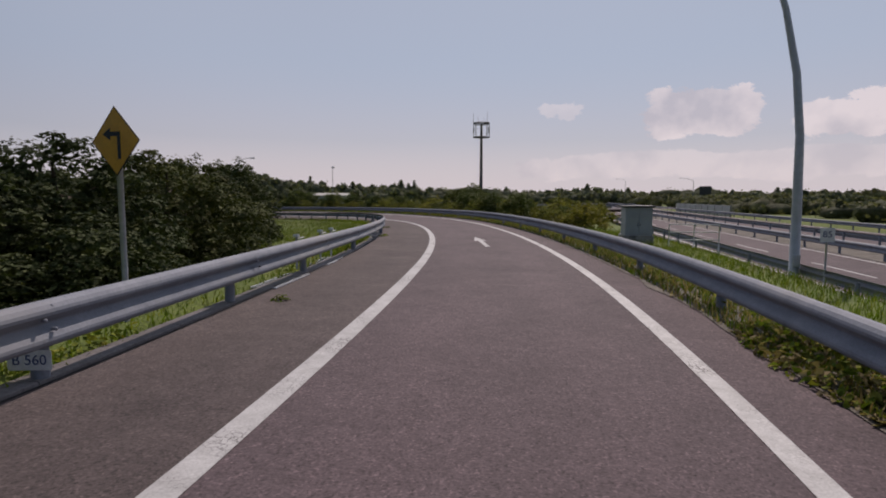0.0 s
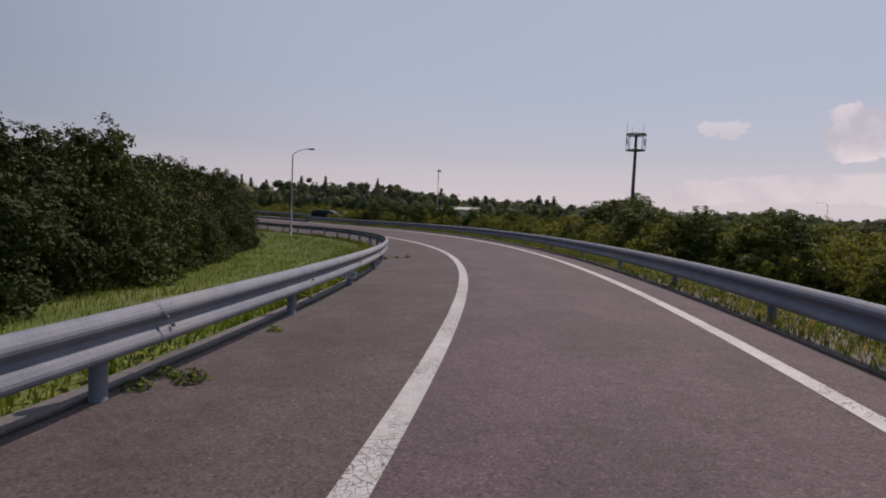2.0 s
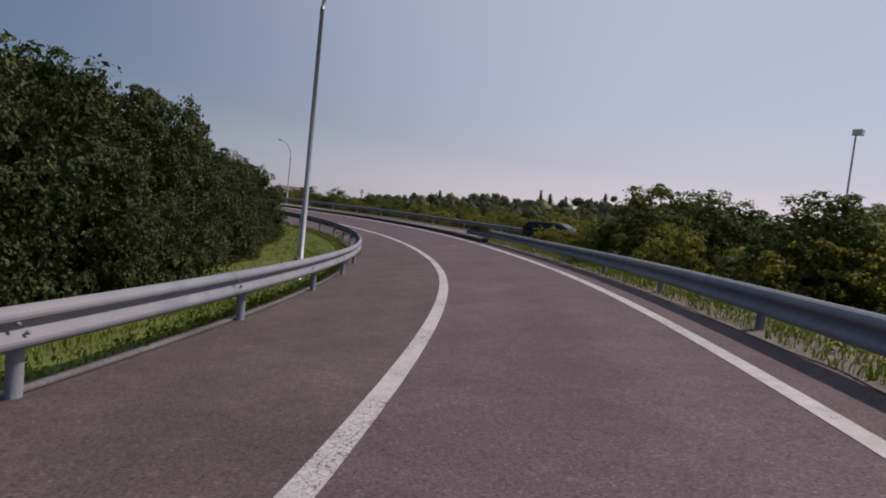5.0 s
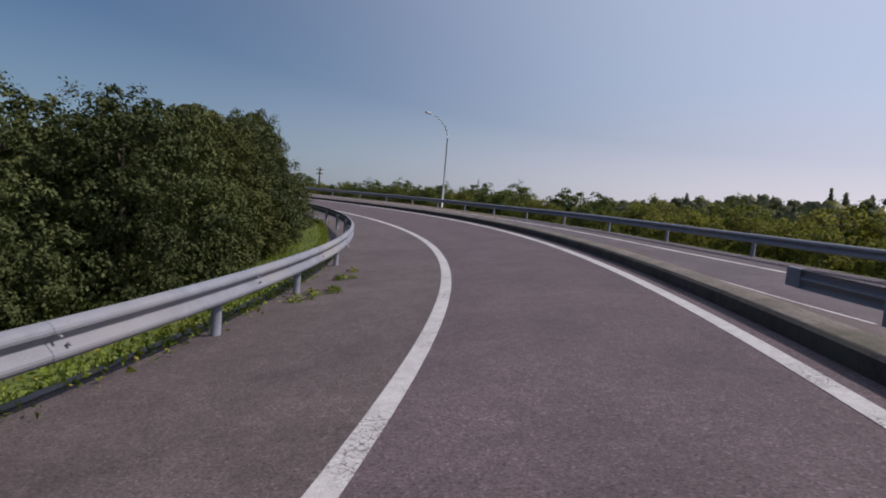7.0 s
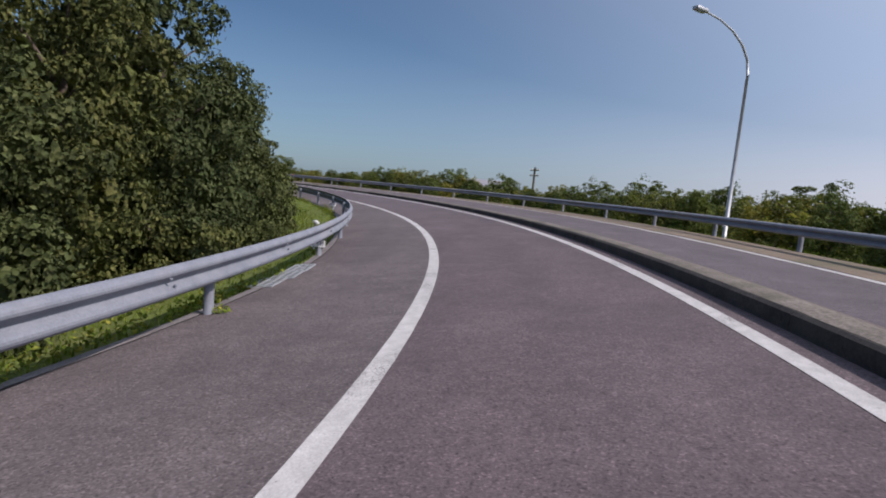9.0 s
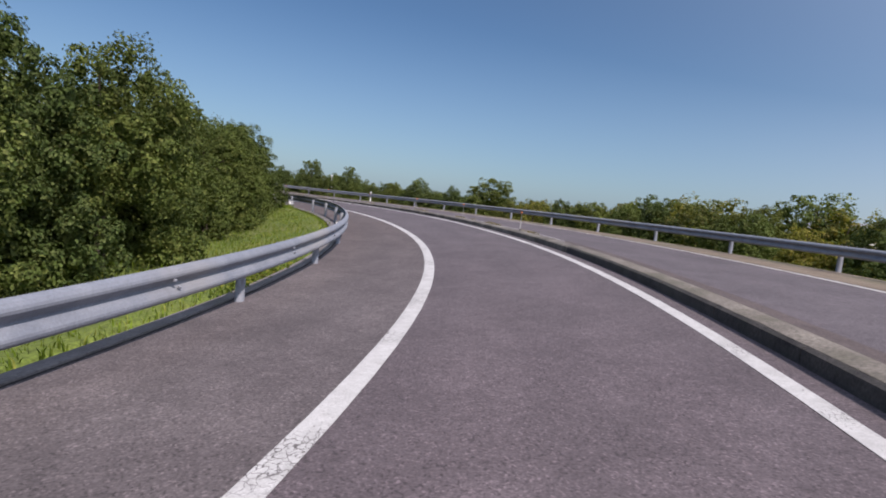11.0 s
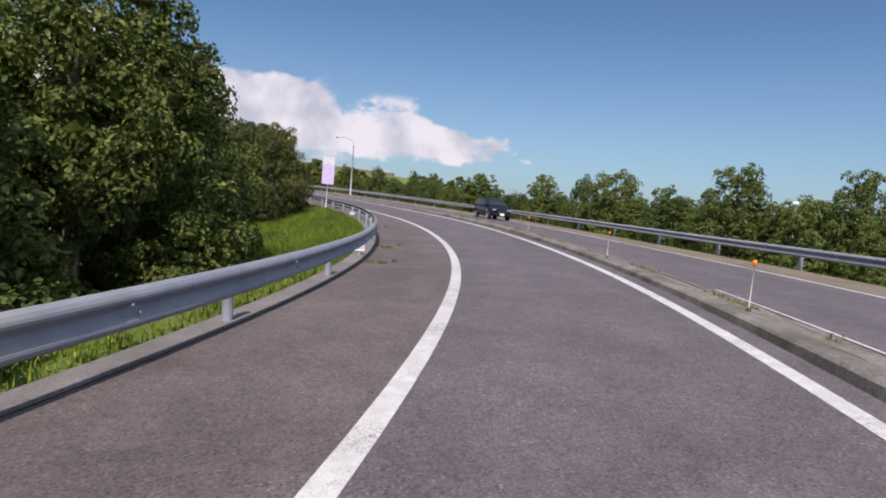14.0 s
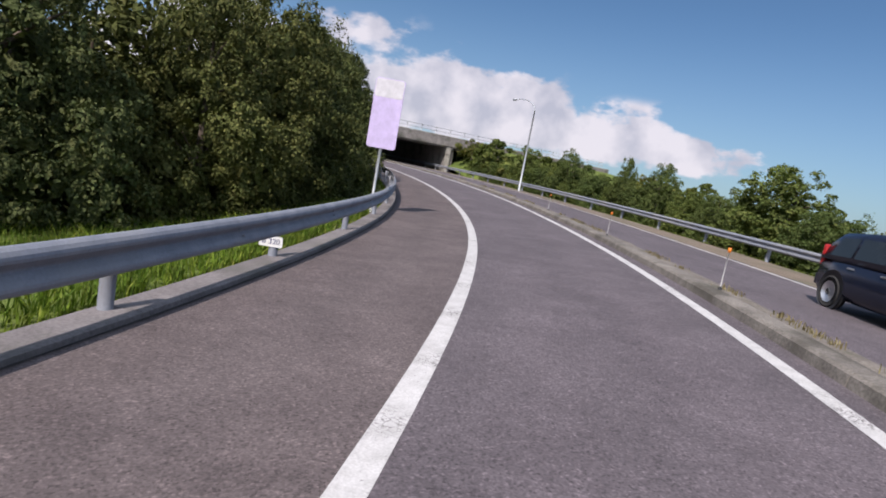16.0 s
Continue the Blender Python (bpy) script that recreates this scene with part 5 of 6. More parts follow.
# ---- the end of the ramp ----
def notice_board():
    board = tagged(new("notice_board"), "tall faded lavender sign board with white top on a leaning post", "sign")
    pipe("post", [(0, 0.06, -0.9), (0, 0.06, 4.0)], 0.045, GALV, board, 10)
    ngon("panel", rounded(0.94, 2.16, 0.09, 3.12), 0.03, LAVENDER, board, "faded lavender panel")
    ngon("header", rounded(0.90, 0.56, 0.07, 3.90), 0.004, SIGN_WHITE, board, "blank white header", y=-0.005)
    for z in (2.5, 3.6):
        part("bracket", block((0.8, 0.03, 0.05), (0, 0.045, z), 0.008), GALV, board)
    set_at(board, on_road(260, -4.93), road_yaw(260) - 6)


notice_board()


def bridge():
    """The overbridge: deck, parapets, railing and the two side walls, following the ramp below."""
    def level(s, d, up):
        p = on_road(s, d)
        return Vector((p.x, p.y, np.interp(s, SA, LZ) + up))
    b = tagged(new("bridge"), "grey concrete road bridge over the ramp with a low railing", "bridge")
    s0, s1 = 312.0, 350.0
    strip("deck", [(-20, 3.1), (34, 3.1), (34, 4.1), (-20, 4.1)], s0, s1, CONCRETE, 3.0, True, b, at=level)
    strip("edge_beam", [(-20, 3.3), (34, 3.3), (34, 4.4), (-20, 4.4)], s0 - 0.35, s0, CONCRETE, 0.3, True, b, at=level)
    strip("parapet", [(-20, 4.4), (34, 4.4), (34, 4.52), (-20, 4.52)], s0 - 0.38, s0 + 0.1, CONCRETE_PALE, 0.3, True, b, "pale concrete coping", at=level)
    for d in (9.4, -5.6):
        strip("side_wall", [(d, -0.6), (d + (1.0 if d > 0 else -1.0), -0.6), (d + (1.0 if d > 0 else -1.0), 3.1), (d, 3.1)], s0, s1, CONCRETE, 2.0, True, b, "stained concrete side wall", at=level)
        strip("end_pier", [(d - 0.05, -0.6), (d + (0.55 if d > 0 else -0.55), -0.6), (d + (0.55 if d > 0 else -0.55), 3.28), (d - 0.05, 3.28)], s0 - 0.25, s0 - 0.005, CONCRETE_PALE, 0.2, True, b, "pale concrete pier edge", at=level)
    for i in range(28):
        d = -19 + 1.9 * i
        p = level(s0 - 0.15, d, 4.5)
        pipe("railing_post", [tuple(p), tuple(p + Vector((0, 0, 0.85)))], 0.04, GALV, b, 6)
    for up in (4.9, 5.3):
        pipe("railing_bar", [tuple(level(s0 - 0.15, d, up)) for d in (-19, 0, 15, 33)], 0.035, GALV, b, 6)
    # earth banks carrying the road over
    for sgn, d0, d1 in ((1, 9.9, 70), (-1, -6.1, -45)):
        verts, faces, ds = [], [], np.linspace(d0, d1, 16)
        rows = ((s0 - 13, 0.0), (s0 - 9, 1.1), (s0 - 5, 2.4), (s0 - 0.4, 4.0), (s0 + 12, 4.05), (s0 + 36, 3.9))
        for j, d in enumerate(ds):
            for s, up in rows:
                fall = max(0.0, 1 - max(0, abs(d) - 34) / 60) * min(1.0, 0.35 + j * 0.4)
                q = level(s, d, 0)
                zz = q.z - 0.9 + (up + 0.9) * fall
                verts.append((q.x + noise.noise((s, d, 1.0)) * 0.3, q.y, zz + 0.25 * noise.noise((s * 0.3, d * 0.3, 5.0)) if s < s0 - 1 else zz))
            if j:
                for i in range(len(rows) - 1):
                    q = ((j - 1) * 6 + i, (j - 1) * 6 + i + 1, j * 6 + i + 1, j * 6 + i)
                    faces.append(q)
        tagged(mesh_thing("embankment", verts, faces, GRASS, smooth_on=True), "grassy earth bank leading up to the bridge", "embankment", kind="structure")


bridge()
bank_bush = [make_tree(171 + i, LEAF_SCRUB if i else LEAF_MID, 700, 0.32, "leafy bush on the bank beside the bridge", 2.4, 1.7, 20, "bush", "bush", low=0.02) for i in range(3)]
rng = random.Random(31)
for i in range(64):
    s, d = rng.uniform(288, 311), 11.5 + 40 * rng.random() ** 1.4
    p = on_road(s, d)
    up = max(0.0, (s - 299) / 12.5) * 3.9
    z = np.interp(s, SA, LZ) - 0.7 + up if s > 299 else ground_z(p.x, p.y)
    stand(bank_bush[rng.randrange(3)], (p.x, p.y, z - 0.2), rng.uniform(0.7, 1.25), rng.uniform(0, 360), rng.uniform(1.0, 1.4), "bushes on the bridge bank")
retire(bank_bush)


# ---- vehicles ----
def loft(name, rings, mat, parent, label="", closed=True):
    k = len(rings[0])
    verts = [v for r in rings for v in r]
    faces = []
    for i in range(len(rings) - 1):
        for j in range(k if closed else k - 1):
            j2 = (j + 1) % k
            faces.append((i * k + j, i * k + j2, (i + 1) * k + j2, (i + 1) * k + j))
    if closed:
        faces += [tuple(range(k)), tuple(reversed(range((len(rings) - 1) * k, len(rings) * k)))]
    ob = mesh_thing(name, verts, faces, mat, parent, label, True)
    return ob


def make_car(label, paint, length, width, high, waist, bonnet, place, turn, nose=0.95):
    """A closed car, nose towards +y: lower body, cabin, glass, wheels, lamps."""
    car = tagged(new("car"), label, "car")
    L, W = length / 2, width / 2
    hull = ((-L, 0.84, 0.38, waist - 0.14), (-L + 0.08, 0.95, 0.28, waist - 0.03), (-L * 0.6, 1.0, 0.22, waist), (0, 1.0, 0.2, waist - 0.02), (L * 0.5, 1.0, 0.21, bonnet + 0.02),
            (L * 0.72, 0.98, 0.22, bonnet), (L - 0.14, 0.92, 0.26, bonnet - 0.14), (L, 0.8, 0.34, bonnet - 0.3))
    rings = []
    for y, k, zb, zw in hull:
        w = W * k
        right = [(w * 0.9, zb), (w, zb + 0.12), (w, (zb + zw) / 2), (w * 0.975, zw - 0.08), (w * 0.90, zw - 0.01), (w * 0.5, zw + 0.03)]
        rings.append([(x, y, z) for x, z in right] + [(-x, y, z) for x, z in reversed(right)])
    loft("body", rings, paint, car)
    cab = ((-L + 0.04, 0.86, waist + 0.06), (-L + 0.16, 0.82, waist + 0.36), (-L + 0.34, 0.79, high - 0.05), (-L * 0.35, 0.78, high), (L * 0.1, 0.78, high - 0.01),
           (L * 0.22, 0.79, high - 0.07), (L * 0.4, 0.83, (high + waist) / 2 + 0.03), (L * 0.6, 0.88, waist + 0.0))

    def ring(y, k, zt, grow=0.0):
        right = [(W * 0.955 + grow, waist - 0.04), (W * k + grow, zt - 0.07), (W * (k - 0.09), zt + grow)]
        return [(x, y, z) for x, z in right] + [(-x, y, z) for x, z in reversed(right)]
    loft("cabin", [ring(*c) for c in cab], paint, car)

    def side_point(y, f, sgn):
        ys = [c[0] for c in cab]
        k, zt = np.interp(y, ys, [c[1] for c in cab]), np.interp(y, ys, [c[2] for c in cab])
        x = W * 0.955 * (1 - f) + W * k * f + 0.006
        return (sgn * x, y, (waist - 0.04) * (1 - f) + (zt - 0.07) * f)
    for sgn in (-1, 1):
        for y0, y1, yt0, yt1 in ((-L + 0.3, -L * 0.5, -L + 0.42, -L * 0.5), (-L * 0.46, -0.02, -L * 0.46, -0.02), (0.04, L * 0.44, 0.04, L * 0.2)):
            v = [side_point(y0, 0.2, sgn), side_point(y1, 0.2, sgn), side_point((y1 + yt1) / 2, 0.6, sgn), side_point(yt1, 0.93, sgn), side_point(yt0, 0.93, sgn), side_point((y0 + yt0) / 2, 0.6, sgn)]
            mesh_thing("side_window", v, [tuple(range(6))], CAR_GLASS, car, "dark tinted side window")
        mirror = part("wing_mirror", block((0.2, 0.12, 0.14), (sgn * (W + 0.06), L * 0.4, waist + 0.04), 0.035), paint, car, "", True)
        for y in (-L * 0.42, 0.1):
            part("door_handle", block((0.03, 0.16, 0.03), (sgn * (W * 0.99), y, waist - 0.12), 0.008), ALLOY, car)
        part("headlight", block((0.28, 0.22, 0.13), (sgn * W * 0.66, L - 0.16, bonnet - 0.23), 0.06), LENS, car, "clear headlight", True)
        part("tail_light", block((0.14, 0.1, 0.4), (sgn * W * 0.84, -L + 0.07, waist + 0.02), 0.03), RED_LENS, car, "red tail light", True)
        for y in (-L * 0.64, L * 0.64):
            arch = pipe("wheel_arch", [(sgn * (W - 0.06), y, 0.33), (sgn * (W + 0.004), y, 0.33)], 0.37, BLACK, car, 24, "dark wheel arch")
            wheel = new("wheel")
            wheel.parent = car
            pipe("tyre", [(sgn * (W - 0.17), y, 0.3), (sgn * (W - 0.15), y, 0.3), (sgn * (W + 0.002), y, 0.3), (sgn * (W + 0.018), y, 0.3)], [0.27, 0.3, 0.3, 0.265], RUBBER, wheel, 24)
            pipe("rim", [(sgn * (W - 0.02), y, 0.3), (sgn * (W + 0.024), y, 0.3)], [0.2, 0.195], ALLOY, wheel, 20)
            pipe("hub", [(sgn * (W + 0.02), y, 0.3), (sgn * (W + 0.034), y, 0.3)], [0.07, 0.05], DARK_METAL, wheel, 10)
    # glass over the windscreen and the hatch
    for name, a, b_, f0, f1 in (("windscreen", 5, 7, 0.1, 0.86), ("rear_window", 1, 2, 0.0, 0.85)):
        ya, yb = cab[a], cab[b_]
        v = []
        for f in (f0, (f0 + f1) / 2, f1):
            y = ya[0] + (yb[0] - ya[0]) * f
            k, zt = np.interp(y, [c[0] for c in cab], [c[1] for c in cab]), np.interp(y, [c[0] for c in cab], [c[2] for c in cab])
            v += [(-W * (k - 0.1), y, zt + 0.008), (W * (k - 0.1), y, zt + 0.008)]
        mesh_thing(name, v, [(0, 1, 3, 2), (2, 3, 5, 4)], CAR_GLASS, car)
    part("front_bumper", block((width * 0.86, 0.12, 0.2), (0, L - 0.02, 0.38), 0.05), paint, car, "", True)
    part("rear_bumper", block((width * 0.92, 0.12, 0.22), (0, -L + 0.02, 0.46), 0.05), paint, car, "", True)
    part("grille", block((0.7, 0.04, 0.12), (0, L + 0.005, 0.56), 0.015), BLACK, car)
    part("front_plate", block((0.33, 0.015, 0.16), (0, L + 0.05, 0.38), 0.004), WHITE, car, "blank white plate")
    part("rear_plate", block((0.33, 0.015, 0.16), (0, -L - 0.05, 0.6), 0.004), WHITE, car, "blank white plate")
    return set_at(car, place, turn)


def lane_place(s, d):
    return on_opp(s, d, 0.108)


make_car("dark navy tall hatchback with silver wheels on the opposite lane", CAR_NAVY, 3.6, 1.56, 1.44, 0.9, 0.88, lane_place(251.0, 5.45), road_yaw(251.0) + 180)
make_car("dark minivan driving away on the opposite ramp", CAR_BLACK, 4.5, 1.72, 1.52, 0.98, 0.95, lane_place(122.6, 6.2), road_yaw(122.6) + 180 + 32)


# ---- drains, weeds and litter ----
for s, d in ((25.2, -3.84), (26.1, -3.84), (28.6, -3.92), (29.5, -3.98), (151.8, -4.55), (152.7, -4.45), (153.6, -4.42)):
    grate = tagged(new("drain_grate"), "pale galvanised drain grate along the inner kerb", "drain", "drain grates")
    part("pit", block((0.38, 0.84, 0.05), (0, 0, -0.03)), DARK_FILL, grate, "dark drain pit")
    for y in (-0.42, 0.42):
        part("frame_bar", block((0.42, 0.03, 0.02), (0, y, 0.012)), GALV, grate)
    for x in (-0.2, 0.2):
        part("frame_side", block((0.03, 0.86, 0.02), (x, 0, 0.0121)), GALV, grate)
    for i in range(14):
        part("bar", block((0.38, 0.018, 0.016), (0, -0.39 + 0.06 * i, 0.0105)), GALV, grate)
    for x in (-0.07, 0.07):
        part("cross_rod", block((0.012, 0.82, 0.01), (x, 0, 0.019)), GALV, grate)
    across, along_it = (on_road(s, d + 0.3) - on_road(s, d - 0.3)).normalized(), (on_road(s + 0.4, d) - on_road(s - 0.4, d)).normalized()
    m = Matrix((across, along_it, across.cross(along_it))).transposed().to_4x4()      # lies in the slope of the shoulder
    m.translation = on_road(s, d, 0.004)
    grate.matrix_world = m


def weed_mesh(seed, leaves, spread, tall, size):
    """Leaves on arching stems round one root."""
    r = np.random.default_rng(seed)
    c, nrm = [], []
    for i in range(leaves):
        a, q = r.uniform(0, 2 * math.pi), spread * math.sqrt(r.uniform(0.02, 1))
        c.append((q * math.cos(a), q * math.sin(a), 0.02 + tall * (1 - (q / spread) ** 2) * r.uniform(0.15, 1.0)))
        nrm.append((math.cos(a) * 0.5 + r.normal() * 0.3, math.sin(a) * 0.5 + r.normal() * 0.3, 1.0))
    stems = ([], [])
    for i in range(7):
        a, q = r.uniform(0, 2 * math.pi), spread * r.uniform(0.3, 0.8)
        v, f = tube_mesh([(0, 0, -0.02), (q * 0.4 * math.cos(a), q * 0.4 * math.sin(a), tall * 0.6), (q * math.cos(a), q * math.sin(a), tall * 0.7)], [0.008, 0.006, 0.003], 4)
        stems[1].extend([tuple(k + len(stems[0]) for k in g) for g in f])
        stems[0].extend(v)
    return leaf_mesh("weed", np.array(c), np.array(nrm), size * r.uniform(0.6, 1.3, leaves), LEAF_WEED, r, slim=0.62, extra=stems)


weeds = [weed_mesh(201 + i, 70, 0.3, 0.2, 0.11) for i in range(3)]
rng = random.Random(9)
for s, d in ((39.6, -3.72), (39.84, -3.68), (39.3, -3.8), (47.7, -3.98), (48.1, -3.97), (48.0, -3.68), (50.3, -3.88), (65.4, -4.33), (65.9, -3.9), (66.0, -3.5), (23.8, -3.2), (114.1, -4.78), (115.1, -4.92), (117.9, -4.74), (118.2, -4.2), (128.4, -4.1),
             (125.7, -4.35), (125.9, -4.12), (126.4, -4.2), (126.6, -3.88), (126.9, -3.9), (128.5, -4.05), (128.6, -3.8), (129.8, -3.95), (139.7, -4.72), (149.4, -4.4), (225.8, -3.91), (225.7, -3.55), (226.1, -3.3), (231.1, -3.4),
             (230.1, -3.65), (230.2, -3.75), (230.5, -3.9), (231.0, -4.1), (242.4, -4.3), (241.8, -4.05), (241.2, -3.55)):
    ob = new("weed", weeds[rng.randrange(3)])
    tagged(ob, "leafy green weed growing at the edge of the asphalt", "weed", "weeds along the shoulder")
    k = rng.uniform(0.3, 0.55) if s < 115 else rng.uniform(0.3, 0.45) if s > 160 else rng.uniform(0.35, 0.7)
    ob.matrix_world = Matrix.Translation(on_road(s, d, 0.002)) @ Matrix.Rotation(rng.uniform(0, 6.28), 4, "Z") @ Matrix.Scale(k, 4)


def leafy_band(name, label, count, area, size, mat, seed, up=0.7):
    """Low broad leaves spread over area(r) -> place."""
    r = np.random.default_rng(seed)
    c = np.array([area(r) for _ in range(count)])
    nrm = r.normal(size=(count, 3)) * 0.6 + (0, 0, up)
    ob = new(name, leaf_mesh(name, c, nrm, size * r.uniform(0.5, 1.4, count), mat, r, slim=0.55))
    return tagged(ob, label, "weeds", kind="stuff")


def under_rail(r):
    while True:
        s = r.uniform(12, 192)
        if noise.noise((s * 0.23, 3.0, 0.0)) + 0.35 * noise.noise((s * 1.3, 8.0, 0.0)) + (0.25 if 60 < s < 150 else 0.0) > r.uniform(-0.1, 0.5):
            break
    d = kerb_left(s) - kerb_wide(s) - 0.02 - abs(r.normal(0, 0.16)) + (0.12 if r.random() < 0.2 else 0.0)
    if 111 < s < 134 and r.random() < 0.5:          # spilling over the asphalt's edge
        d = kerb_left(s) + abs(r.normal(0, 0.2))
        return tuple(on_road(s, d, abs(r.normal(0, 0.07)) + 0.015))
    return tuple(on_road(s, d, abs(r.normal(0, 0.11)) + 0.02))


def outer_clump(r):
    s = r.uniform(16, 116)
    lush = noise.noise((s * 0.3, 13.0, 0.0))
    d = 2.92 + 0.3 * noise.noise((s * 0.7, 21.0, 0.0)) + abs(r.normal(0, 0.5 + 0.2 * lush))
    return tuple(on_road(s, d, abs(r.normal(0, 0.1 + 0.06 * lush)) - 0.12 * max(0, d - 3.2)))


def ivy_clump(r):
    a, q = r.uniform(0, 2 * math.pi), math.sqrt(r.uniform(0, 1))
    s, d = 21.6 + 1.8 * q * math.cos(a), 3.05 + 0.62 * q * math.sin(a)
    return tuple(on_road(s, d, 0.02 + 0.26 * (1 - q * q) * r.uniform(0.3, 1)))


leafy_band("kerb_weeds", "low leafy weeds under the inner guard rail", 13000, under_rail, 0.085, LEAF_WEED, 41)
leafy_band("bank_weeds", "low leafy weeds along the outer guard rail", 9000, outer_clump, 0.085, LEAF_SCRUB, 42)
leafy_band("creeper", "low leafy creeper spilling from the verge onto the asphalt", 900, ivy_clump, 0.10, LEAF_WEED, 43)
leafy_band("creeper_dead", "dead brown leaves among the creeper", 700, ivy_clump, 0.09, DRY, 50)


def straw(r):
    s, d = 20.4 + r.normal(0, 1.5), 2.58 + abs(r.normal(0, 0.3))
    return tuple(on_road(s, d, 0.02 + 0.02 * r.random()))


def divider_tufts(r):
    while True:
        s = r.uniform(186, 290)
        if noise.noise((s * 0.5, 33.0, 0.0)) > 0.05:
            break
    return tuple(on_road(s, 2.66 + r.normal(0, 0.06), divider_up(s) - 0.03 + 0.02 * r.random()))


leafy_band("dry_litter", "dry straw and dead leaves on the asphalt edge", 520, straw, 0.13, DRY, 44, 2.0)
grass_stuff("divider_tufts", "sparse dry grass tufts behind the divider kerb", 2200, divider_tufts, 0.07, DRY, 45)


def dry_verge(r):
    s = 12 + 60 * r.random() ** 1.6
    d = 2.6 + abs(r.normal(0, 0.6))
    return tuple(on_road(s, d, 0.0 - 0.13 * max(0.0, d - 3.1)))


grass_stuff("dry_blades", "dry straw-coloured grass along the outer rail", 5500, dry_verge, 0.15, DRY, 49)


def stone(label, s, d, size, seed):
    """A rough lump of stone or broken concrete."""
    r = random.Random(seed)
    bm = bmesh.new()
    bmesh.ops.create_icosphere(bm, subdivisions=2, radius=size)
    for v in bm.verts:
        v.co *= 1 + 0.28 * noise.noise(v.co / size * 1.3 + Vector((seed, 0, 0)))
        v.co.z *= 0.6
    ob = part("stone", bm, CONCRETE_PALE)
    tagged(ob, label, "stone", "stones on the verge")
    return set_at(ob, on_road(s, d, size * 0.35), r.uniform(0, 360))


for i, (s, d, size) in enumerate(((22.75, 2.86, 0.11), (22.3, 2.8, 0.07), (21.9, 2.78, 0.08), (21.5, 2.72, 0.06), (21.15, 2.75, 0.09), (28.3, 3.0, 0.13))):
    stone("pale rough stone lying on the verge edge", s, d, size, i + 3)
for s, d in ((211.0, -3.05), (20.0, -3.75)):
    bm = bmesh.new()
    bmesh.ops.create_grid(bm, x_segments=5, y_segments=4, size=0.035)
    for v in bm.verts:
        v.co.z = 0.012 + 0.018 * noise.noise(v.co * 35)
    bmesh.ops.solidify(bm, geom=bm.faces[:], thickness=0.002)
    set_at(tagged(part("litter", bm, WHITE), "crumpled white scrap of litter on the asphalt", "litter", "litter"), on_road(s, d, 0.012), 30)


def opp_verge(r):
    s = r.uniform(120, 320)
    d = opp_rail(s) + 0.1 + abs(r.normal(0, 1.0))
    q = on_opp(s, d, 0.0)
    return (q.x, q.y, max(ground_z(q.x, q.y), on_opp(s, opp_rail(s), 0.02).z - 0.1 * (d - opp_rail(s))))


tagged(strip("verge_opposite", [(0.02, 0.09), (0.6, 0.02), (2.2, -0.25), (4.5, -0.7)], 84, LAST, DUST, 1.5, at=lambda s, d, up: on_opp(s, opp_rail(s) + d, up)), "dry weedy verge beyond the outer rail", "verge", kind="structure")
grass_stuff("opposite_blades", "dry grass and weeds under the outer rail", 12000, opp_verge, 0.17, GRASS_BLADE, 46)


# wedge of grass between the ramps
def wedge(r):
    s = r.uniform(85, 121)
    lo, hi = 2.9, opp_shift(s) + 2.6
    d = r.uniform(lo, max(lo + 0.2, min(hi, lo + 14)))
    q = on_road(s, d)
    return (q.x, q.y, ground_z(q.x, q.y))


grass_stuff("wedge_blades", "tall yellow-green grass on the wedge between the ramps", 14000, wedge, 0.4, GRASS_BLADE, 47)


def bank(r):
    """The rough grass slope between the ramp and the motorway."""
    while True:
        s = r.uniform(20, 70)
        q = on_road(s, r.uniform(3.3, 12.0))
        if q.x < 8.9:
            return (q.x, q.y, max(ground_z(q.x, q.y), on_road(s, 3.6).z - 3))


grass_stuff("motorway_bank_blades", "tall rough yellow-green grass between the ramp and the motorway", 24000, bank, 0.22, GRASS_BLADE, 48)


# ---- distance: woods, houses ----
def core_shape(c, r, rng, sides=6, rings=4):
    """A lumpy closed mass under the leaves of a far wood."""
    verts, faces = [], []
    for i in range(rings):
        t = math.pi * (i + 0.5) / rings
        for j in range(sides):
            a = 2 * math.pi * j / sides
            k = r * rng.uniform(0.7, 1.15)
            verts.append((c[0] + k * math.sin(t) * math.cos(a), c[1] + k * math.sin(t) * math.sin(a), c[2] + k * math.cos(t)))
    for i in range(rings - 1):
        for j in range(sides):
            j2 = (j + 1) % sides
            faces.append((i * sides + j, i * sides + j2, (i + 1) * sides + j2, (i + 1) * sides + j))
    return verts, faces


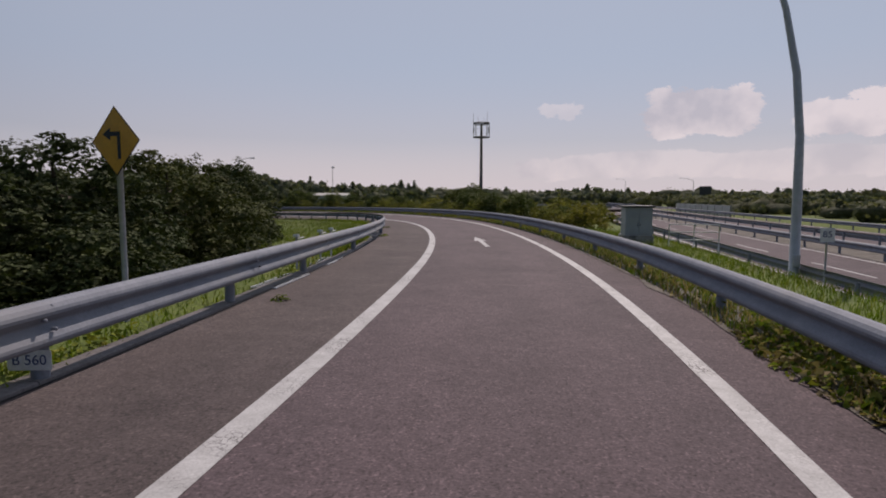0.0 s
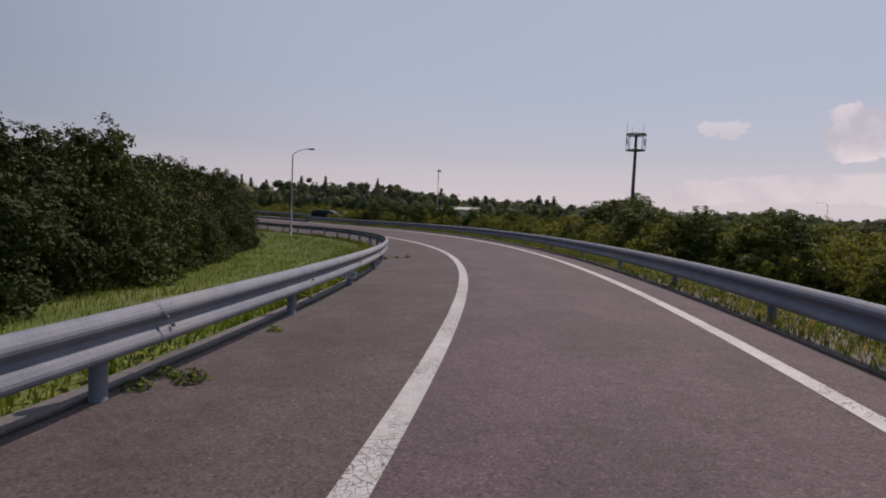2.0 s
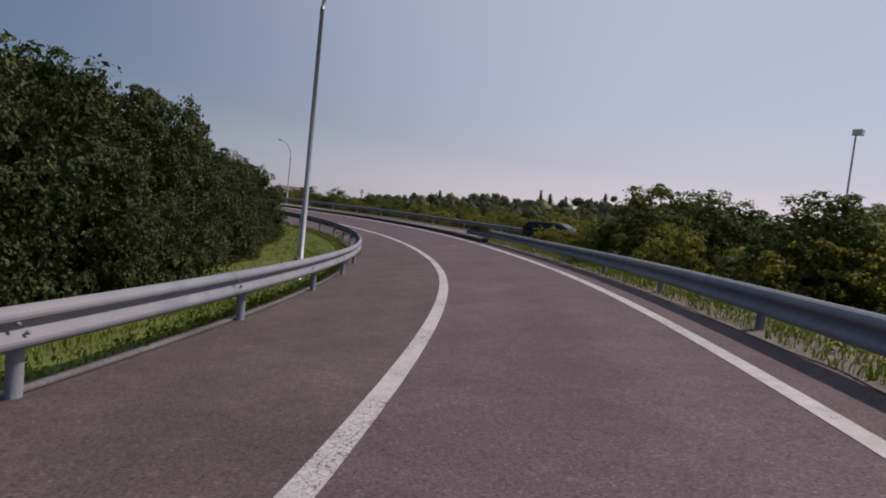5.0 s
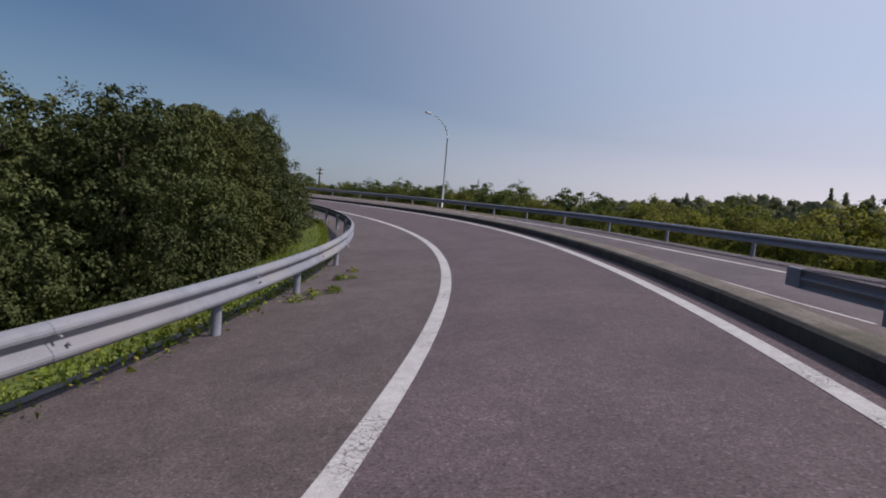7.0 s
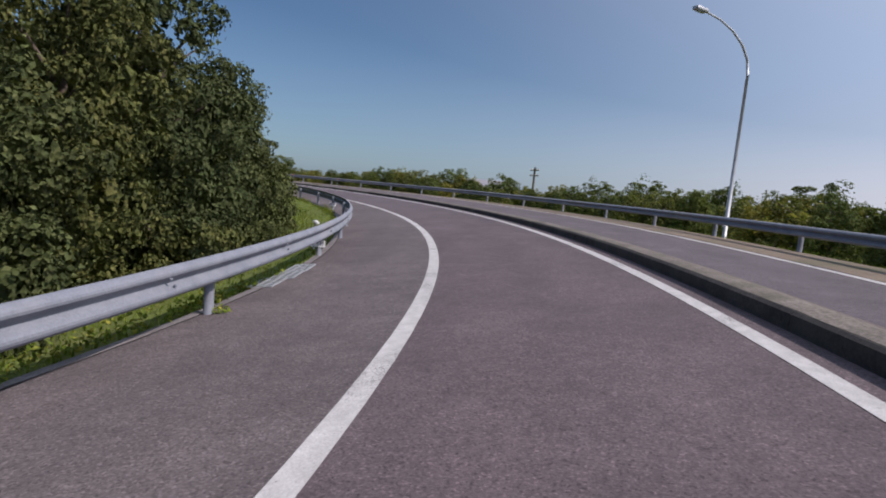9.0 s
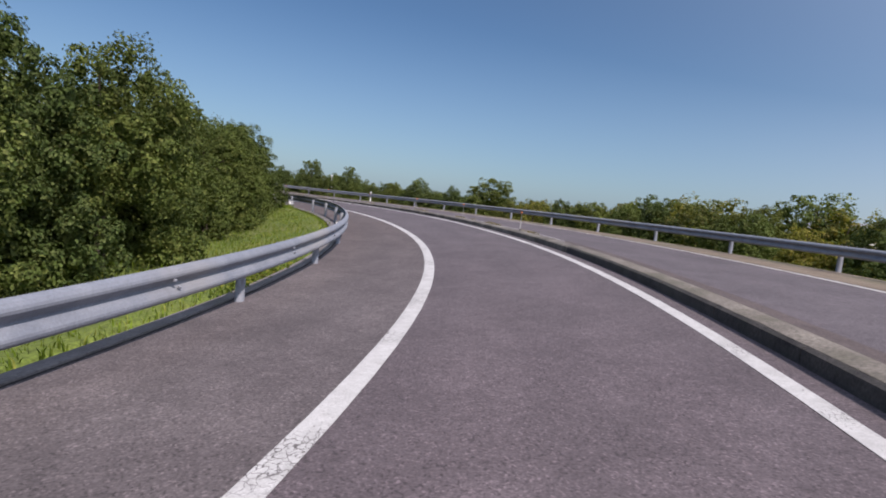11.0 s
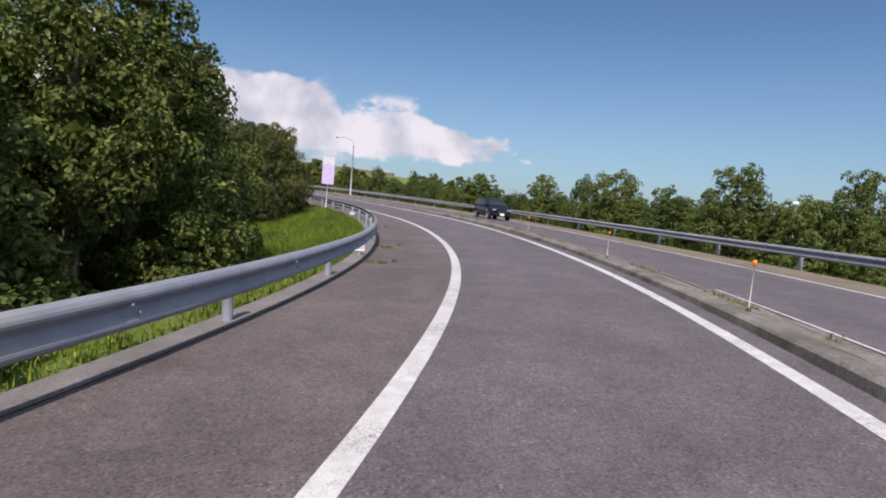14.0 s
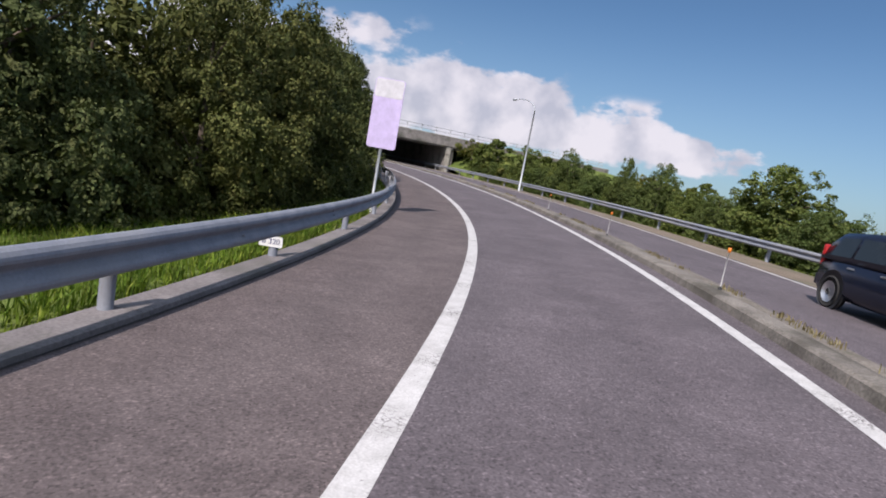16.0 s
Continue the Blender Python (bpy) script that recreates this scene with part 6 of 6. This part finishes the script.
def wood_mass(name, label, places, mat, seed, leaves=90, leaf=1.1):
    """Far trees as one mass: each a lumpy, sometimes pointed crown of coarse leaves."""
    r = np.random.default_rng(seed)
    centres, normals, ev, ef = [], [], [], []
    for x, y, top, wide in places:
        g = ground_z(x, y) - 0.5
        tall = max(2.0, top - g)
        spiky = r.random() < 0.14
        lobes = [(x, y, g + tall * 0.45, wide, tall * 0.42)]
        if spiky:
            lobes += [(x, y, g + tall * k, wide * (1.05 - k), tall * 0.16) for k in (0.62, 0.78, 0.9)]
        else:
            for k in range(5):
                q, a = wide * r.uniform(0.35, 0.75), r.uniform(0, 2 * math.pi)
                w = wide * r.uniform(0.32, 0.55)
                lobes.append((x + q * math.cos(a), y + q * math.sin(a), g + tall * r.uniform(0.35, 0.95) - w * 0.6, w, w * 0.8))
        for lx, ly, lz, lw, lh in lobes:
            for i in range(max(8, leaves // len(lobes))):
                n3 = r.normal(size=3)
                n3[2] += 0.4
                n3 /= np.linalg.norm(n3)
                k = r.uniform(0.85, 1.1)
                centres.append((lx + n3[0] * lw * k, ly + n3[1] * lw * k, max(g, lz + n3[2] * lh * k)))
                normals.append(n3 + r.normal(size=3) * 0.4)
            v, f = core_shape((0, 0, 0), 1.0, r)
            ef += [tuple(k + len(ev) for k in q) for q in f]
            ev += [(lx + p[0] * lw * 0.85, ly + p[1] * lw * 0.85, max(g - 0.5, lz + p[2] * lh * 0.85)) for p in v]
    c = np.array(centres)
    size = np.full(len(c), leaf) * r.uniform(0.6, 1.3, len(c))
    ob = new(name, leaf_mesh(name, c, np.array(normals), size, mat, r, slim=0.7, extra=(ev, ef)))
    return tagged(ob, label, "woods", kind="stuff")


r0 = random.Random(21)
line_a = []
for i in range(150):
    x = -420 + 3.7 * i + r0.uniform(-1.8, 1.8)
    top = float(np.interp(x, (-400, -320, -200, -150, -110, -70, -40, 20, 150), (9, 12.5, 16, 15, 11, 8.5, 7, 6, 5))) + 3.0 * noise.noise((x / 28, 1.0, 0.0)) + r0.uniform(-1.2, 1.4)
    line_a.append((x, 280 + 14 * noise.noise((x / 60, 9.0, 0)) + r0.uniform(0, 12), top, r0.uniform(4.5, 7.5)))
    line_a.append((x + 2, 268 + r0.uniform(0, 8), top * 0.62, r0.uniform(3.5, 5.5)))
wood_mass("woods", "dark mixed woods with pointed conifers across the fields", line_a, LEAF_FAR_HAZE, 61)
line_b = []
for i in range(240):
    a = radians(35 + i * 0.78)                     # all along the far side of the fields
    d = 360 + 90 * noise.noise((a * 4, 2.0, 0)) + r0.uniform(-20, 20)
    x, y = -70 - d * math.sin(a), 60 + d * math.cos(a)
    line_b.append((x, y, 3.0 + 3.5 * noise.noise((a * 7, 5.0, 0)) + r0.uniform(-1, 1), r0.uniform(4, 7)))
wood_mass("woods", "low far woods along the edge of the fields", line_b, LEAF_FAR_HAZE, 62, 70, 1.8)
line_c = []
for i in range(170):
    x = 28 + r0.uniform(0, 26)
    y = 10 + i * 1.9
    line_c.append((x + 6, y, 1.2 + 1.4 * noise.noise((y / 30, 4.0, 0)) + 0.012 * y * r0.uniform(0.3, 1), r0.uniform(1.8, 3.4)))
wood_mass("woods", "scrubby trees beyond the motorway", line_c, LEAF_FAR_HAZE, 63, 90, 0.7)
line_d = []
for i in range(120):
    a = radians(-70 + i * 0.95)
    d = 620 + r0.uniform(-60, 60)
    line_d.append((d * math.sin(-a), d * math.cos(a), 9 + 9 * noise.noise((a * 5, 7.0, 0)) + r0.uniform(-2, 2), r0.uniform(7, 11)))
wood_mass("woods", "distant dark woods on the horizon", line_d, LEAF_FAR_HAZE, 64, 70, 2.8)
fields = []
for i in range(260):
    a = radians(r0.uniform(20, 190))
    d = r0.uniform(75, 210)
    x, y = -75 - d * math.sin(a) * 0.9, 60 + d * math.cos(a)
    if min((Vector((x, y)) - on_road(s, 0).xy).length for s in range(0, 372, 6)) > 17:
        fields.append((x, y, ground_z(x, y) + r0.uniform(1.0, 2.6), r0.uniform(1.5, 3.5)))
wood_mass("field_bushes", "low bushes scattered over the fields", fields, LEAF_SCRUB, 65, 70, 0.7)


def house(label, x, y, w, dp, h, turn, roof_mat, roof=1.6):
    g = ground_z(x, y) - 0.2
    ob = tagged(new("house"), label, "house", "far houses")
    part("wall", block((w, dp, h), (0, 0, h / 2)), WALL_PALE, ob)
    o = 0.5
    v = [(-w / 2 - o, -dp / 2 - o, h), (w / 2 + o, -dp / 2 - o, h), (w / 2 + o, dp / 2 + o, h), (-w / 2 - o, dp / 2 + o, h), (-w / 2 - o, 0, h + roof), (w / 2 + o, 0, h + roof)]
    mesh_thing("roof", v, [(0, 1, 5, 4), (2, 3, 4, 5), (0, 4, 3), (1, 2, 5), (3, 2, 1, 0)], roof_mat, ob)
    for i in range(3):
        win = part("window", block((1.2, 0.06, 1.1), ((i - 1) * w * 0.3, -dp / 2 - 0.02, h * 0.55)), CAR_GLASS, ob)
        part("sill", block((1.4, 0.14, 0.08), ((i - 1) * w * 0.3, -dp / 2 - 0.05, h * 0.55 - 0.6)), WHITE, win)
    part("door", block((0.95, 0.06, 2.0), (w * 0.15, -dp / 2 - 0.025, 1.1)), ROOF_BROWN, ob)
    set_at(ob, (x, y, g), turn)


house("pale low house with light grey roof among trees", -90, 258, 14, 8, 4.6, 8, WALL_PALE, 1.0)
house("white house with grey roof across the fields", -192.6, 79.2, 9, 7, 3.2, 60, ROOF_GREY)
house("pale farmhouse with brown roof far across the fields", -240, 160, 11, 8, 4.0, 70, ROOF_BROWN)
house("small white shed far across the fields", -230, 118, 8, 6, 3.0, 80, ROOF_GREY, 0.8)
